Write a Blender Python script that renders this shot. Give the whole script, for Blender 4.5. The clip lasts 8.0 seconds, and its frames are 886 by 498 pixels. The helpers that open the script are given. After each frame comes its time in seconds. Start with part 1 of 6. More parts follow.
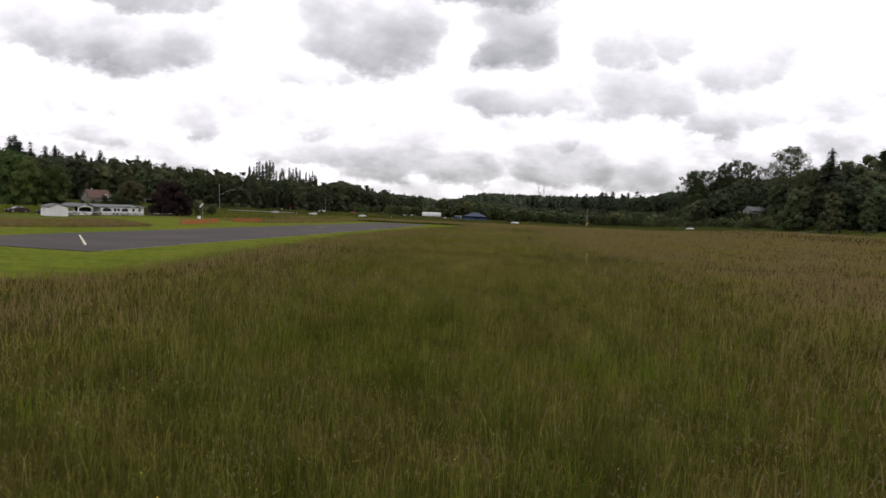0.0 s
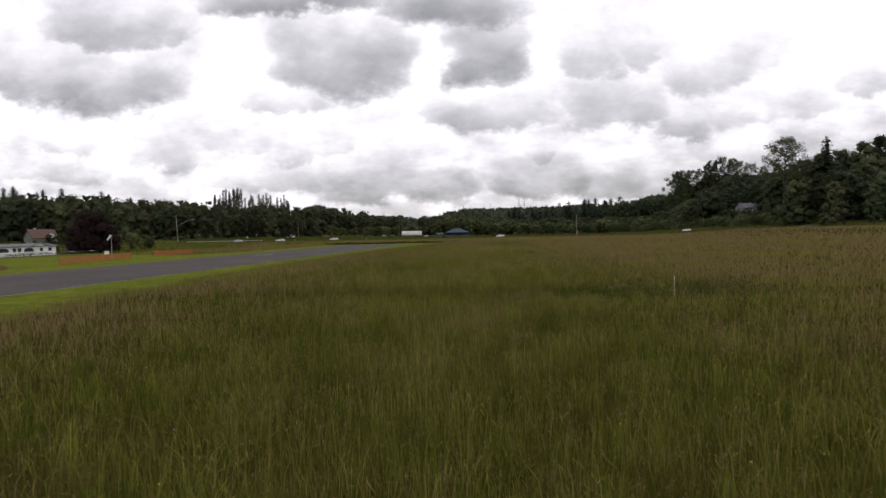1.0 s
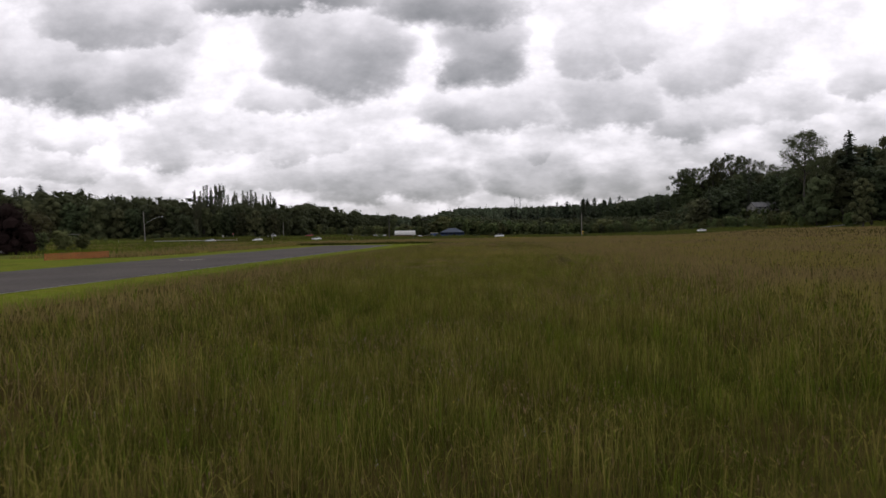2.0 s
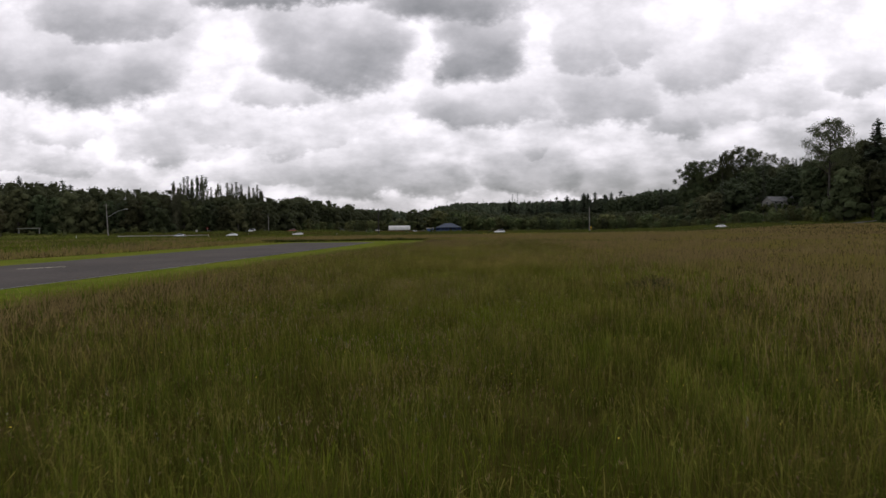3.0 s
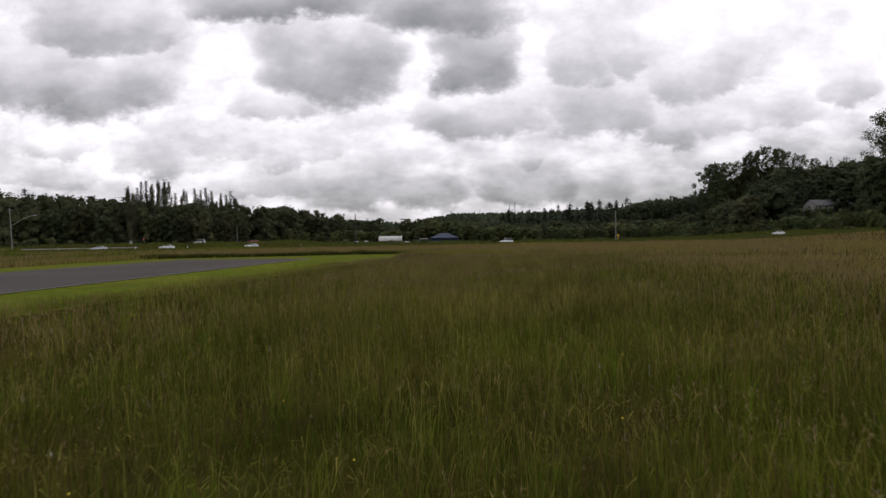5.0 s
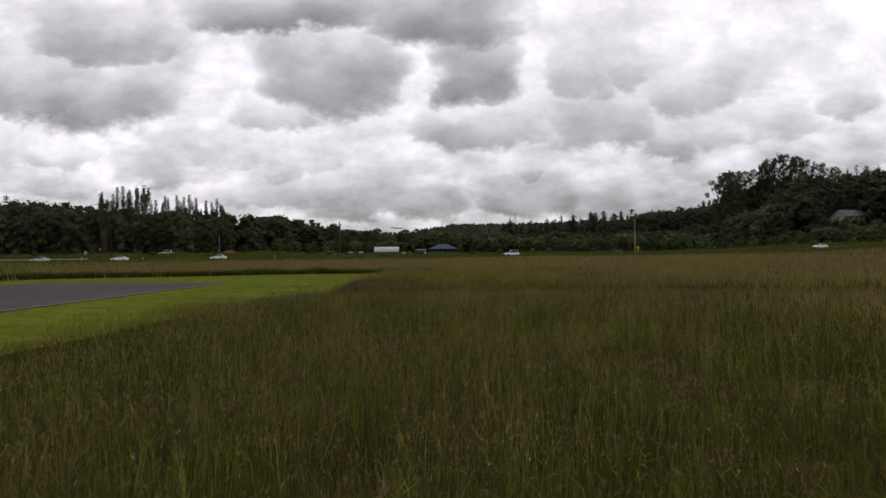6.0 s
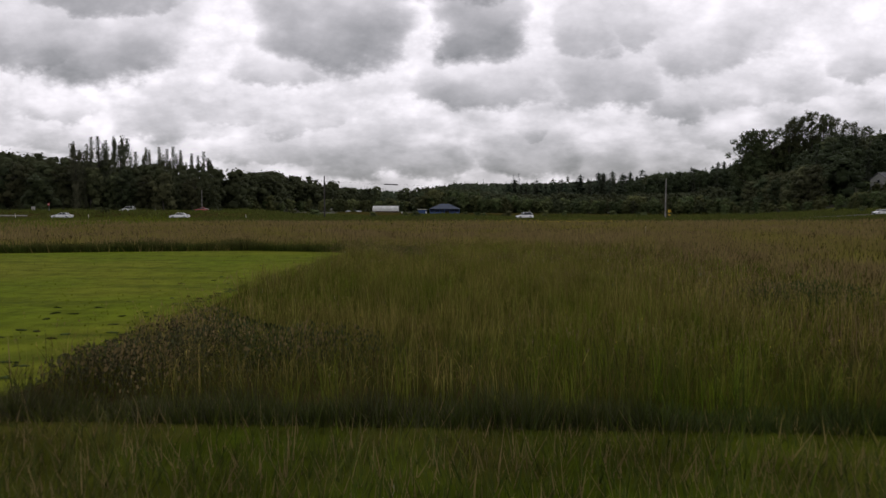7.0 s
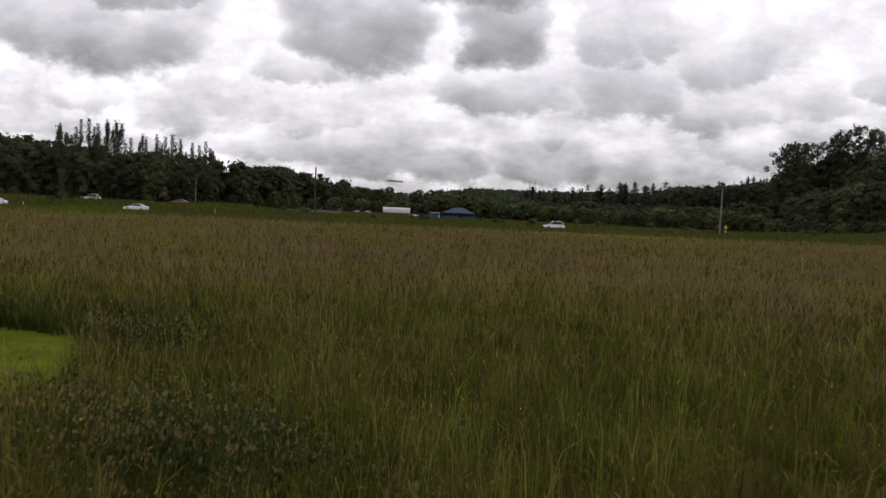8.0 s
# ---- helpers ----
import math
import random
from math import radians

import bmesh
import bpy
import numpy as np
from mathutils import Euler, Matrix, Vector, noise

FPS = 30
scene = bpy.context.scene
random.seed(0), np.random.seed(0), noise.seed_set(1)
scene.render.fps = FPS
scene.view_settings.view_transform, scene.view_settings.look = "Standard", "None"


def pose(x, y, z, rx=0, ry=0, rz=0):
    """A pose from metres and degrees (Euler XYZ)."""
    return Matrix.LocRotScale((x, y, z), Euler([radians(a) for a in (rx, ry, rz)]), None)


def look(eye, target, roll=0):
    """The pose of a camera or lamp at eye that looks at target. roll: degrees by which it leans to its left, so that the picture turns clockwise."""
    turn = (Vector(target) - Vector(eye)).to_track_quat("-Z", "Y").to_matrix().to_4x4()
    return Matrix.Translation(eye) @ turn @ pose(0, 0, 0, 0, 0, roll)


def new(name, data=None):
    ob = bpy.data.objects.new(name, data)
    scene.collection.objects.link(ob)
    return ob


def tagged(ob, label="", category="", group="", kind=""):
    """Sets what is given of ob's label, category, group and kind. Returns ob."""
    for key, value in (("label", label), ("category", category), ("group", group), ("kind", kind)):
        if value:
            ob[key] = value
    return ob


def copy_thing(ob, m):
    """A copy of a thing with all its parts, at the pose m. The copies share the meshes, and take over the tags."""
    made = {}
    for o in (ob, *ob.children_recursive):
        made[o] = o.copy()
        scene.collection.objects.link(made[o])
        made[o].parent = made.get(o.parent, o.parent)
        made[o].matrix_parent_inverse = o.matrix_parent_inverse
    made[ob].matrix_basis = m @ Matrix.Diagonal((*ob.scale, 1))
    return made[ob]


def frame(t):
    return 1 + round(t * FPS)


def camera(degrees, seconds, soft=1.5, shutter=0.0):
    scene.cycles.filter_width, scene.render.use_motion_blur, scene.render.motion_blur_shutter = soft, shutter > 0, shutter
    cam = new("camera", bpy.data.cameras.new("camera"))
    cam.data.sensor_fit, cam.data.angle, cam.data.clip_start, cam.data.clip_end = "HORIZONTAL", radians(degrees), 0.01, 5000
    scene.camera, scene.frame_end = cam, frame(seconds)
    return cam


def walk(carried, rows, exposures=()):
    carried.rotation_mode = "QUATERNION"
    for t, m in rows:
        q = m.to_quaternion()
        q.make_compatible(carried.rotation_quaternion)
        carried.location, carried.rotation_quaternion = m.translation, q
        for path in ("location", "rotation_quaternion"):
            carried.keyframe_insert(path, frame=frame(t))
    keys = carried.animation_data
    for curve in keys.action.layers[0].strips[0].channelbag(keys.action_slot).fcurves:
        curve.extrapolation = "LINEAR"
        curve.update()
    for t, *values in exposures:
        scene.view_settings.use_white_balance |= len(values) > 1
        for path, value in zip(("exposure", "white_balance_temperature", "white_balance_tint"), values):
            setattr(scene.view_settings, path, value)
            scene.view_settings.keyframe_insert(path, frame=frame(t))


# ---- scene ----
cam = camera(71.2, 8.0, 1.5, 0.03)
PATH = [
    (0, (0.575, 0.543, 4.057), (0.445, 2.536, 3.945), 2.6),
    (0.3, (0.609, 8.791, 3.681), (0.493, 10.786, 3.594), 1.4),
    (0.5, (0.551, 14.276, 3.607), (0.449, 16.272, 3.537), 0.4),
    (1, (0.181, 28.214, 3.362), (0.103, 30.211, 3.309), -1.1),
    (1.5, (-0.12, 42.53, 3.175), (-0.189, 44.528, 3.124), -1.1),
    (1.7, (-0.208, 48.205, 3.138), (-0.274, 50.203, 3.086), -1.0),
    (3, (-0.081, 84.483, 3.044), (-0.133, 86.481, 2.975), -0.7),
    (3.5, (0.162, 98.561, 2.945), (0.115, 100.554, 2.783), -0.7),
    (4, (0.108, 112.44, 2.621), (0.058, 114.428, 2.401), -0.8),
    (4.5, (-0.303, 126.208, 2.27), (-0.349, 128.202, 2.126), -0.7),
    (4.7, (-0.32, 131.746, 2.258), (-0.36, 133.744, 2.183), -1.0),
    (6, (0.354, 167.958, 2.558), (0.315, 169.958, 2.56), -0.7),
    (6.5, (0.149, 181.92, 2.878), (0.108, 183.918, 2.784), -0.1),
    (6.8, (0.078, 190.148, 2.736), (0.036, 192.144, 2.622), 0.2),
    (7, (-0.006, 195.282, 2.827), (-0.051, 197.278, 2.699), 0.1),
    (7.5, (0.109, 209.243, 3.015), (0.055, 211.236, 2.862), 0.5),
    (7.9, (-0.074, 220.709, 2.801), (-0.148, 222.703, 2.673), 2.2),
    (8, (-0.249, 223.561, 2.791), (-0.335, 225.556, 2.675), 2.6),
]
EXPOSURES = [(0.0, 0.33), (1.0, 0.12), (1.5, -0.04), (3.0, -0.16), (3.5, -0.16), (4.5, -0.06), (6.0, -0.28), (6.5, -0.26), (7.0, -0.28), (7.5, -0.21), (8.0, -0.17)]
SKY = 1.0
walk(cam, [(t, look(eye, target, roll)) for t, eye, target, roll in PATH], EXPOSURES)

# ------------------------------------------------------------------ node helpers
def node(tree, kind, **sockets):
    n = tree.nodes.new(kind)
    for key, value in sockets.items():
        s = n.inputs[int(key[1:])] if key[0] == "i" and key[1:].isdigit() else n.inputs[key]
        if isinstance(value, bpy.types.NodeSocket):
            tree.links.new(value, s)
        else:
            s.default_value = value
    return n


def calc(tree, op, a, b=0.0, c=0.0, clamp=False):
    n = node(tree, "ShaderNodeMath", i0=a, i1=b, i2=c)
    n.operation, n.use_clamp = op, clamp
    return n.outputs[0]


def span(tree, value, lo, hi, to_lo=0.0, to_hi=1.0):
    n = node(tree, "ShaderNodeMapRange", i0=value, i1=lo, i2=hi, i3=to_lo, i4=to_hi)
    n.interpolation_type = "SMOOTHSTEP"
    return n.outputs[0]


def blend(tree, factor, a, b, mode="MIX"):
    n = node(tree, "ShaderNodeMix", i0=factor)
    n.data_type, n.blend_type = "RGBA", mode
    for s, v in ((n.inputs[6], a), (n.inputs[7], b)):
        if isinstance(v, bpy.types.NodeSocket):
            tree.links.new(v, s)
        else:
            s.default_value = (*v, 1) if len(v) == 3 else v
    return n.outputs[2]


def fractal(tree, vector, scale, detail=4.0, rough=0.55, distortion=0.0):
    n = node(tree, "ShaderNodeTexNoise", Scale=scale, Detail=detail, Roughness=rough, Distortion=distortion)
    tree.links.new(vector, n.inputs["Vector"])
    return n


# ------------------------------------------------------------------ sky and sun
SUN_HEIGHT, SUN_TURN = radians(52), radians(25)
# clouds ahead, as tangents: bearing, height of the flat base, half width, height of the cloud, and how grey it is
CLOUDS_HIGH = [
    (-0.565, 0.311, 0.125, 0.075, 0.72), (-0.700, 0.224, 0.140, 0.085, 0.80), (-0.545, 0.190, 0.120, 0.105, 0.92), (-0.276, 0.362, 0.185, 0.060, 0.92),
    (-0.205, 0.214, 0.120, 0.120, 0.86), (-0.010, 0.310, 0.125, 0.130, 0.90), (0.030, 0.228, 0.072, 0.110, 0.90), (0.035, 0.156, 0.105, 0.062, 0.68),
    (0.232, 0.148, 0.090, 0.080, 0.66), (0.200, 0.238, 0.055, 0.080, 0.50), (0.284, 0.258, 0.042, 0.050, 0.52), (0.396, 0.211, 0.108, 0.088, 0.52),
    (0.629, 0.198, 0.062, 0.045, 0.48), (-0.290, 0.186, 0.065, 0.055, 0.50), (-0.200, 0.440, 0.300, 0.080, 0.60), (0.337, 0.135, 0.046, 0.042, 0.55),
]
CLOUDS_LOW = [
    (-0.247, 0.118, 0.070, 0.036, 0.36), (-0.105, 0.050, 0.125, 0.055, 0.66), (0.126, 0.100, 0.024, 0.022, 0.50), (0.119, 0.057, 0.090, 0.048, 0.72), (0.264, 0.046, 0.120, 0.042, 0.58),
    (-0.641, 0.142, 0.070, 0.045, 0.36), (-0.474, 0.108, 0.100, 0.036, 0.34), (-0.688, 0.098, 0.100, 0.042, 0.36), (-0.371, 0.135, 0.060, 0.030, 0.28), (0.476, 0.160, 0.120, 0.042, 0.28),
    (0.500, 0.092, 0.180, 0.036, 0.34), (-0.330, 0.075, 0.130, 0.032, 0.36), (0.670, 0.120, 0.120, 0.040, 0.30), (-0.560, 0.060, 0.160, 0.030, 0.34),
]
world = bpy.data.worlds.new("overcast_sky")
scene.world = world
world.use_nodes = True
wt = world.node_tree
wt.nodes.clear()
way = node(wt, "ShaderNodeTexCoord").outputs["Generated"]
xyz = node(wt, "ShaderNodeSeparateXYZ", i0=way)
# a flat cloud layer overhead, seen in perspective
lift = calc(wt, "ADD", calc(wt, "MAXIMUM", xyz.outputs[2], 0.0), 0.10)
layer = node(wt, "ShaderNodeCombineXYZ", i0=calc(wt, "DIVIDE", xyz.outputs[0], lift), i1=calc(wt, "DIVIDE", xyz.outputs[1], lift)).outputs[0]
big = fractal(wt, layer, 0.75, 6.0, 0.55, 0.2).outputs[0]
# the clouds ahead, by bearing and height, with billowing edges
ahead = calc(wt, "MAXIMUM", xyz.outputs[1], 0.05)
u0 = calc(wt, "DIVIDE", xyz.outputs[0], ahead)
v0 = calc(wt, "DIVIDE", xyz.outputs[2], ahead)
flat_way = node(wt, "ShaderNodeCombineXYZ", i0=u0, i1=calc(wt, "MULTIPLY", v0, 1.5)).outputs[0]
rag = node(wt, "ShaderNodeSeparateColor", i0=fractal(wt, flat_way, 5.0, 6.0, 0.56).outputs[1])
puffs = span(wt, fractal(wt, flat_way, 6.5, 7.0, 0.54).outputs[0], 0.28, 0.72)
# rounded heaps on heaps, like the heads of cumulus
heap = node(wt, "ShaderNodeTexVoronoi", Vector=flat_way, Scale=13.0, Detail=3.0, Roughness=0.6, Lacunarity=2.3)
heap.voronoi_dimensions, heap.feature, heap.normalize = "3D", "SMOOTH_F1", True
heap.inputs["Smoothness"].default_value = 0.6
heaps = span(wt, heap.outputs["Distance"], 0.05, 0.50)
low_way = node(wt, "ShaderNodeCombineXYZ", i0=u0, i1=calc(wt, "MULTIPLY", v0, 2.2)).outputs[0]
streaks = span(wt, fractal(wt, low_way, 9.0, 7.0, 0.54).outputs[0], 0.30, 0.70)
u = calc(wt, "MULTIPLY_ADD", calc(wt, "SUBTRACT", rag.outputs[0], 0.5), 0.20, u0)
v = calc(wt, "MULTIPLY_ADD", calc(wt, "SUBTRACT", rag.outputs[1], 0.5), 0.10, v0)
v = calc(wt, "MULTIPLY_ADD", calc(wt, "SUBTRACT", heaps, 0.45), 0.022, v)
front = span(wt, xyz.outputs[1], 0.25, 0.5)
grey = calc(wt, "MULTIPLY", span(wt, big, 0.42, 0.68), span(wt, front, 0, 1, 0.7, 0.0))
for cu, base, half, tall_, dark in CLOUDS_HIGH + CLOUDS_LOW:
    dark *= 1.08
    du = calc(wt, "MULTIPLY", calc(wt, "SUBTRACT", u, cu), 1 / half)
    across = calc(wt, "MULTIPLY", du, du)
    dv = calc(wt, "MULTIPLY", calc(wt, "SUBTRACT", v, base), 0.72 / tall_)
    dv = calc(wt, "MULTIPLY_ADD", across, -0.22, dv)
    body = calc(wt, "MULTIPLY", span(wt, across, 0.15, 1.55, dark, 0.0), span(wt, dv, -0.10, 0.14))
    grey = calc(wt, "SMOOTH_MAX", grey, calc(wt, "MULTIPLY", body, span(wt, dv, 0.05, 1.25, 1.0, 0.0)), 0.12)
puff = calc(wt, "ADD", calc(wt, "MULTIPLY", calc(wt, "SUBTRACT", puffs, 0.5), 0.30), calc(wt, "MULTIPLY", calc(wt, "SUBTRACT", heaps, 0.45), 0.34))
streak = calc(wt, "MULTIPLY", calc(wt, "SUBTRACT", streaks, 0.5), span(wt, xyz.outputs[2], 0.06, 0.26, 0.50, 0.16))
grey = calc(wt, "ADD", grey, calc(wt, "MULTIPLY", calc(wt, "ADD", puff, streak), front))
grey = calc(wt, "ADD", grey, span(wt, xyz.outputs[2], 0.02, 0.24, 0.34, 0.04))
grey = calc(wt, "ADD", grey, calc(wt, "MULTIPLY", span(wt, u0, 0.30, 0.75, 0.0, -0.14), span(wt, xyz.outputs[2], 0.12, 0.24)))
grey = calc(wt, "ADD", grey, span(wt, xyz.outputs[2], 0.36, 0.66, 0.0, 0.38))
grey = calc(wt, "ADD", grey, calc(wt, "MULTIPLY", span(wt, u0, -0.45, 0.45, -0.08, 0.10), span(wt, xyz.outputs[2], 0.14, 0.30, 1.0, 0.0)))
grey = calc(wt, "MAXIMUM", grey, 0.0)
grey = calc(wt, "DIVIDE", grey, calc(wt, "MULTIPLY_ADD", grey, 0.45, 0.80), clamp=True)
cloud = blend(wt, grey, (1.42, 1.355, 1.44), (0.215, 0.220, 0.228))
air = node(wt, "ShaderNodeTexSky")
air.sky_type, air.sun_disc, air.sun_elevation, air.sun_rotation = "NISHITA", False, SUN_HEIGHT, SUN_TURN
thin = blend(wt, 1.0, air.outputs[0], (0.05, 0.05, 0.05), "MULTIPLY")
both = blend(wt, 0.12, cloud, thin)
node(wt, "ShaderNodeOutputWorld", Surface=node(wt, "ShaderNodeBackground", Color=both, Strength=SKY).outputs[0])

sun = new("sun", bpy.data.lights.new("sun", "SUN"))
sun.data.energy, sun.data.angle, sun.data.color = 0.5, radians(30), (1.0, 0.96, 0.9)
sun.matrix_world = look((math.sin(SUN_TURN) * 50, math.cos(SUN_TURN) * 50, math.tan(SUN_HEIGHT) * 50), (0, 0, 0))


# ------------------------------------------------------------------ materials
def material(name, colour, rough=0.8, metal=0.0, second=None, scale=2.0, fine=None, bump=0.0, bump_scale=20.0, random_tint=0.0, island=0.0, spec=0.3, stain=0.5, leafy=0.0):
    """A surface: two tones mixed by coarse and fine noise, a small relief, and a tint that varies from piece to piece."""
    m = bpy.data.materials.new(name)
    m.use_nodes = True
    t = m.node_tree
    b = t.nodes["Principled BSDF"]
    b.inputs["Roughness"].default_value, b.inputs["Metallic"].default_value = rough, metal
    b.inputs["Specular IOR Level"].default_value = spec
    where = node(t, "ShaderNodeNewGeometry").outputs["Position"]
    second = second or tuple(c * 0.75 for c in colour)
    coarse = span(t, fractal(t, where, scale, 5.0).outputs[0], 0.5 - stain * 0.4, 0.5 + stain * 0.4)
    c = blend(t, coarse, colour, second)
    grain = fractal(t, where, fine or scale * 9, 4.0).outputs[0]
    rub = 0.08 if leafy else 0.2
    c = blend(t, 1.0, c, node(t, "ShaderNodeCombineColor", i0=span(t, grain, 0.2, 0.8, 0.98 - rub, 1 + rub), i1=span(t, grain, 0.2, 0.8, 1 - rub, 1 + rub), i2=span(t, grain, 0.2, 0.8, 1 - rub, 1 + rub)).outputs[0], "MULTIPLY")
    if random_tint:
        pick = node(t, "ShaderNodeObjectInfo").outputs["Random"]
        c = node(t, "ShaderNodeHueSaturation", Hue=span(t, pick, 0, 1, 0.5 - random_tint * 0.05, 0.5 + random_tint * 0.04), Value=span(t, calc(t, "FRACT", calc(t, "MULTIPLY", pick, 7.3)), 0, 1, 1 - random_tint * 0.5, 1 + random_tint * 0.6), Color=c).outputs[0]
    if island:
        pick = node(t, "ShaderNodeNewGeometry").outputs["Random Per Island"]
        c = node(t, "ShaderNodeHueSaturation", Hue=span(t, pick, 0, 1, 0.5 - island * 0.04, 0.5 + island * 0.04), Value=span(t, calc(t, "FRACT", calc(t, "MULTIPLY", pick, 5.7)), 0, 1, 1 - island * 0.5, 1 + island * 0.6), Color=c).outputs[0]
    t.links.new(c, b.inputs["Base Color"])
    if leafy:
        # leaves hang every way, so a clump takes the light softly, mostly from above
        up = node(t, "ShaderNodeVectorMath", i0=node(t, "ShaderNodeNewGeometry").outputs["Normal"], i1=(0, 0, leafy))
        up.operation = "ADD"
        unit = node(t, "ShaderNodeVectorMath", i0=up.outputs[0])
        unit.operation = "NORMALIZE"
        t.links.new(unit.outputs[0], b.inputs["Normal"])
        thin = node(t, "ShaderNodeBsdfTranslucent", Color=c)
        mix = node(t, "ShaderNodeMixShader", i0=0.25, i1=b.outputs[0], i2=thin.outputs[0])
        t.links.new(mix.outputs[0], t.nodes["Material Output"].inputs[0])
    if bump:
        bn = node(t, "ShaderNodeBump", Strength=bump, Distance=0.05, Height=fractal(t, where, bump_scale, 5.0).outputs[0])
        t.links.new(bn.outputs[0], b.inputs["Normal"])
    return m


def meadow_material(name, fresh, olive, brown, rough=0.75, island=0.0, brownness=0.5, tips=0.0, body=0.85):
    """Grass that turns from fresh green through olive to the red-brown of ripe seed in patches across the field.
    tips: how much the tops of the blades, half a metre and more above the ground, take on the brown of the seed."""
    m = bpy.data.materials.new(name)
    m.use_nodes = True
    t = m.node_tree
    b = t.nodes["Principled BSDF"]
    b.inputs["Roughness"].default_value = rough
    b.inputs["Specular IOR Level"].default_value = 0.0
    where = node(t, "ShaderNodeNewGeometry").outputs["Position"]
    flat = node(t, "ShaderNodeVectorMath", i0=where, i1=(0.8, 1, 0))
    flat.operation = "MULTIPLY"
    flat = flat.outputs[0]
    wide = fractal(t, flat, 0.060, 5.0, 0.62, 0.4).outputs[0]
    near = fractal(t, flat, 0.36, 4.0, 0.6).outputs[0]
    c = blend(t, span(t, near, 0.34, 0.66), fresh, olive)
    # drifts of brown, ripe growth and, elsewhere, of young yellow-green growth
    both = calc(t, "ADD", calc(t, "MULTIPLY", wide, 0.72), calc(t, "MULTIPLY", near, 0.28))
    ripe = span(t, both, 0.58 - 0.20 * brownness, 0.70 - 0.20 * brownness)
    young = fractal(t, flat, 0.085, 3.0, 0.55).outputs[1]
    young = span(t, node(t, "ShaderNodeSeparateColor", i0=young).outputs[2], 0.54, 0.66)
    c = blend(t, calc(t, "MULTIPLY", ripe, body), c, brown)
    lush = node(t, "ShaderNodeHueSaturation", Hue=0.508, Saturation=1.04, Value=1.16, Color=c).outputs[0]
    c = blend(t, young, c, lush)
    if tips:
        up = span(t, node(t, "ShaderNodeSeparateXYZ", i0=where).outputs[2], 0.18, 0.56)
        some = calc(t, "MULTIPLY_ADD", ripe, 0.35, 0.65)
        some = calc(t, "MULTIPLY", some, span(t, young, 0, 1, 1.0, 0.55))
        c = blend(t, calc(t, "MULTIPLY", calc(t, "MULTIPLY", up, some), tips), c, brown)
    tuft = fractal(t, flat, 0.75, 5.0, 0.62).outputs[0]
    c = node(t, "ShaderNodeHueSaturation", Value=span(t, tuft, 0.32, 0.68, 0.72, 1.24), Color=c).outputs[0]
    fine = fractal(t, where, 3.0, 4.0, 0.65).outputs[0]
    c = node(t, "ShaderNodeHueSaturation", Value=span(t, fine, 0.25, 0.75, 0.85, 1.15), Color=c).outputs[0]
    if island:
        pick = node(t, "ShaderNodeNewGeometry").outputs["Random Per Island"]
        c = node(t, "ShaderNodeHueSaturation", Hue=span(t, pick, 0, 1, 0.5 - island * 0.03, 0.5 + island * 0.03), Value=span(t, calc(t, "FRACT", calc(t, "MULTIPLY", pick, 9.1)), 0, 1, 1 - island * 0.45, 1 + island * 0.5), Color=c).outputs[0]
        up = node(t, "ShaderNodeVectorMath", i0=node(t, "ShaderNodeNewGeometry").outputs["Normal"], i1=(0, 0, 1.3))
        up.operation = "ADD"
        unit = node(t, "ShaderNodeVectorMath", i0=up.outputs[0])
        unit.operation = "NORMALIZE"
        t.links.new(unit.outputs[0], b.inputs["Normal"])
        thin = node(t, "ShaderNodeBsdfTranslucent", Color=c)
        mix = node(t, "ShaderNodeMixShader", i0=0.3, i1=b.outputs[0], i2=thin.outputs[0])
        t.links.new(mix.outputs[0], t.nodes["Material Output"].inputs[0])
    t.links.new(c, b.inputs["Base Color"])
    return m


def lawn_material():
    """Short mown grass with the passes of the mower, worn tracks and clumps."""
    m = bpy.data.materials.new("mown_grass")
    m.use_nodes = True
    t = m.node_tree
    b = t.nodes["Principled BSDF"]
    b.inputs["Roughness"].default_value, b.inputs["Specular IOR Level"].default_value = 1.0, 0.02
    where = node(t, "ShaderNodeNewGeometry").outputs["Position"]
    drawn = node(t, "ShaderNodeVectorMath", i0=where, i1=(0.35, 1.3, 1.0))
    drawn.operation = "MULTIPLY"
    passes = fractal(t, drawn.outputs[0], 0.55, 4.0, 0.6).outputs[0]
    broad = fractal(t, where, 0.11, 4.0, 0.55).outputs[0]
    clumps = fractal(t, where, 1.3, 6.0, 0.65).outputs[0]
    c = blend(t, span(t, broad, 0.35, 0.65), (0.094, 0.125, 0.007), (0.124, 0.134, 0.013))
    c = blend(t, span(t, passes, 0.46, 0.66), c, (0.076, 0.094, 0.008))
    c = node(t, "ShaderNodeHueSaturation", Value=span(t, clumps, 0.3, 0.7, 0.74, 1.26), Color=c).outputs[0]
    t.links.new(c, b.inputs["Base Color"])
    t.links.new(node(t, "ShaderNodeBump", Strength=0.8, Distance=0.05, Height=fractal(t, where, 5.0, 5.0).outputs[0]).outputs[0], b.inputs["Normal"])
    return m


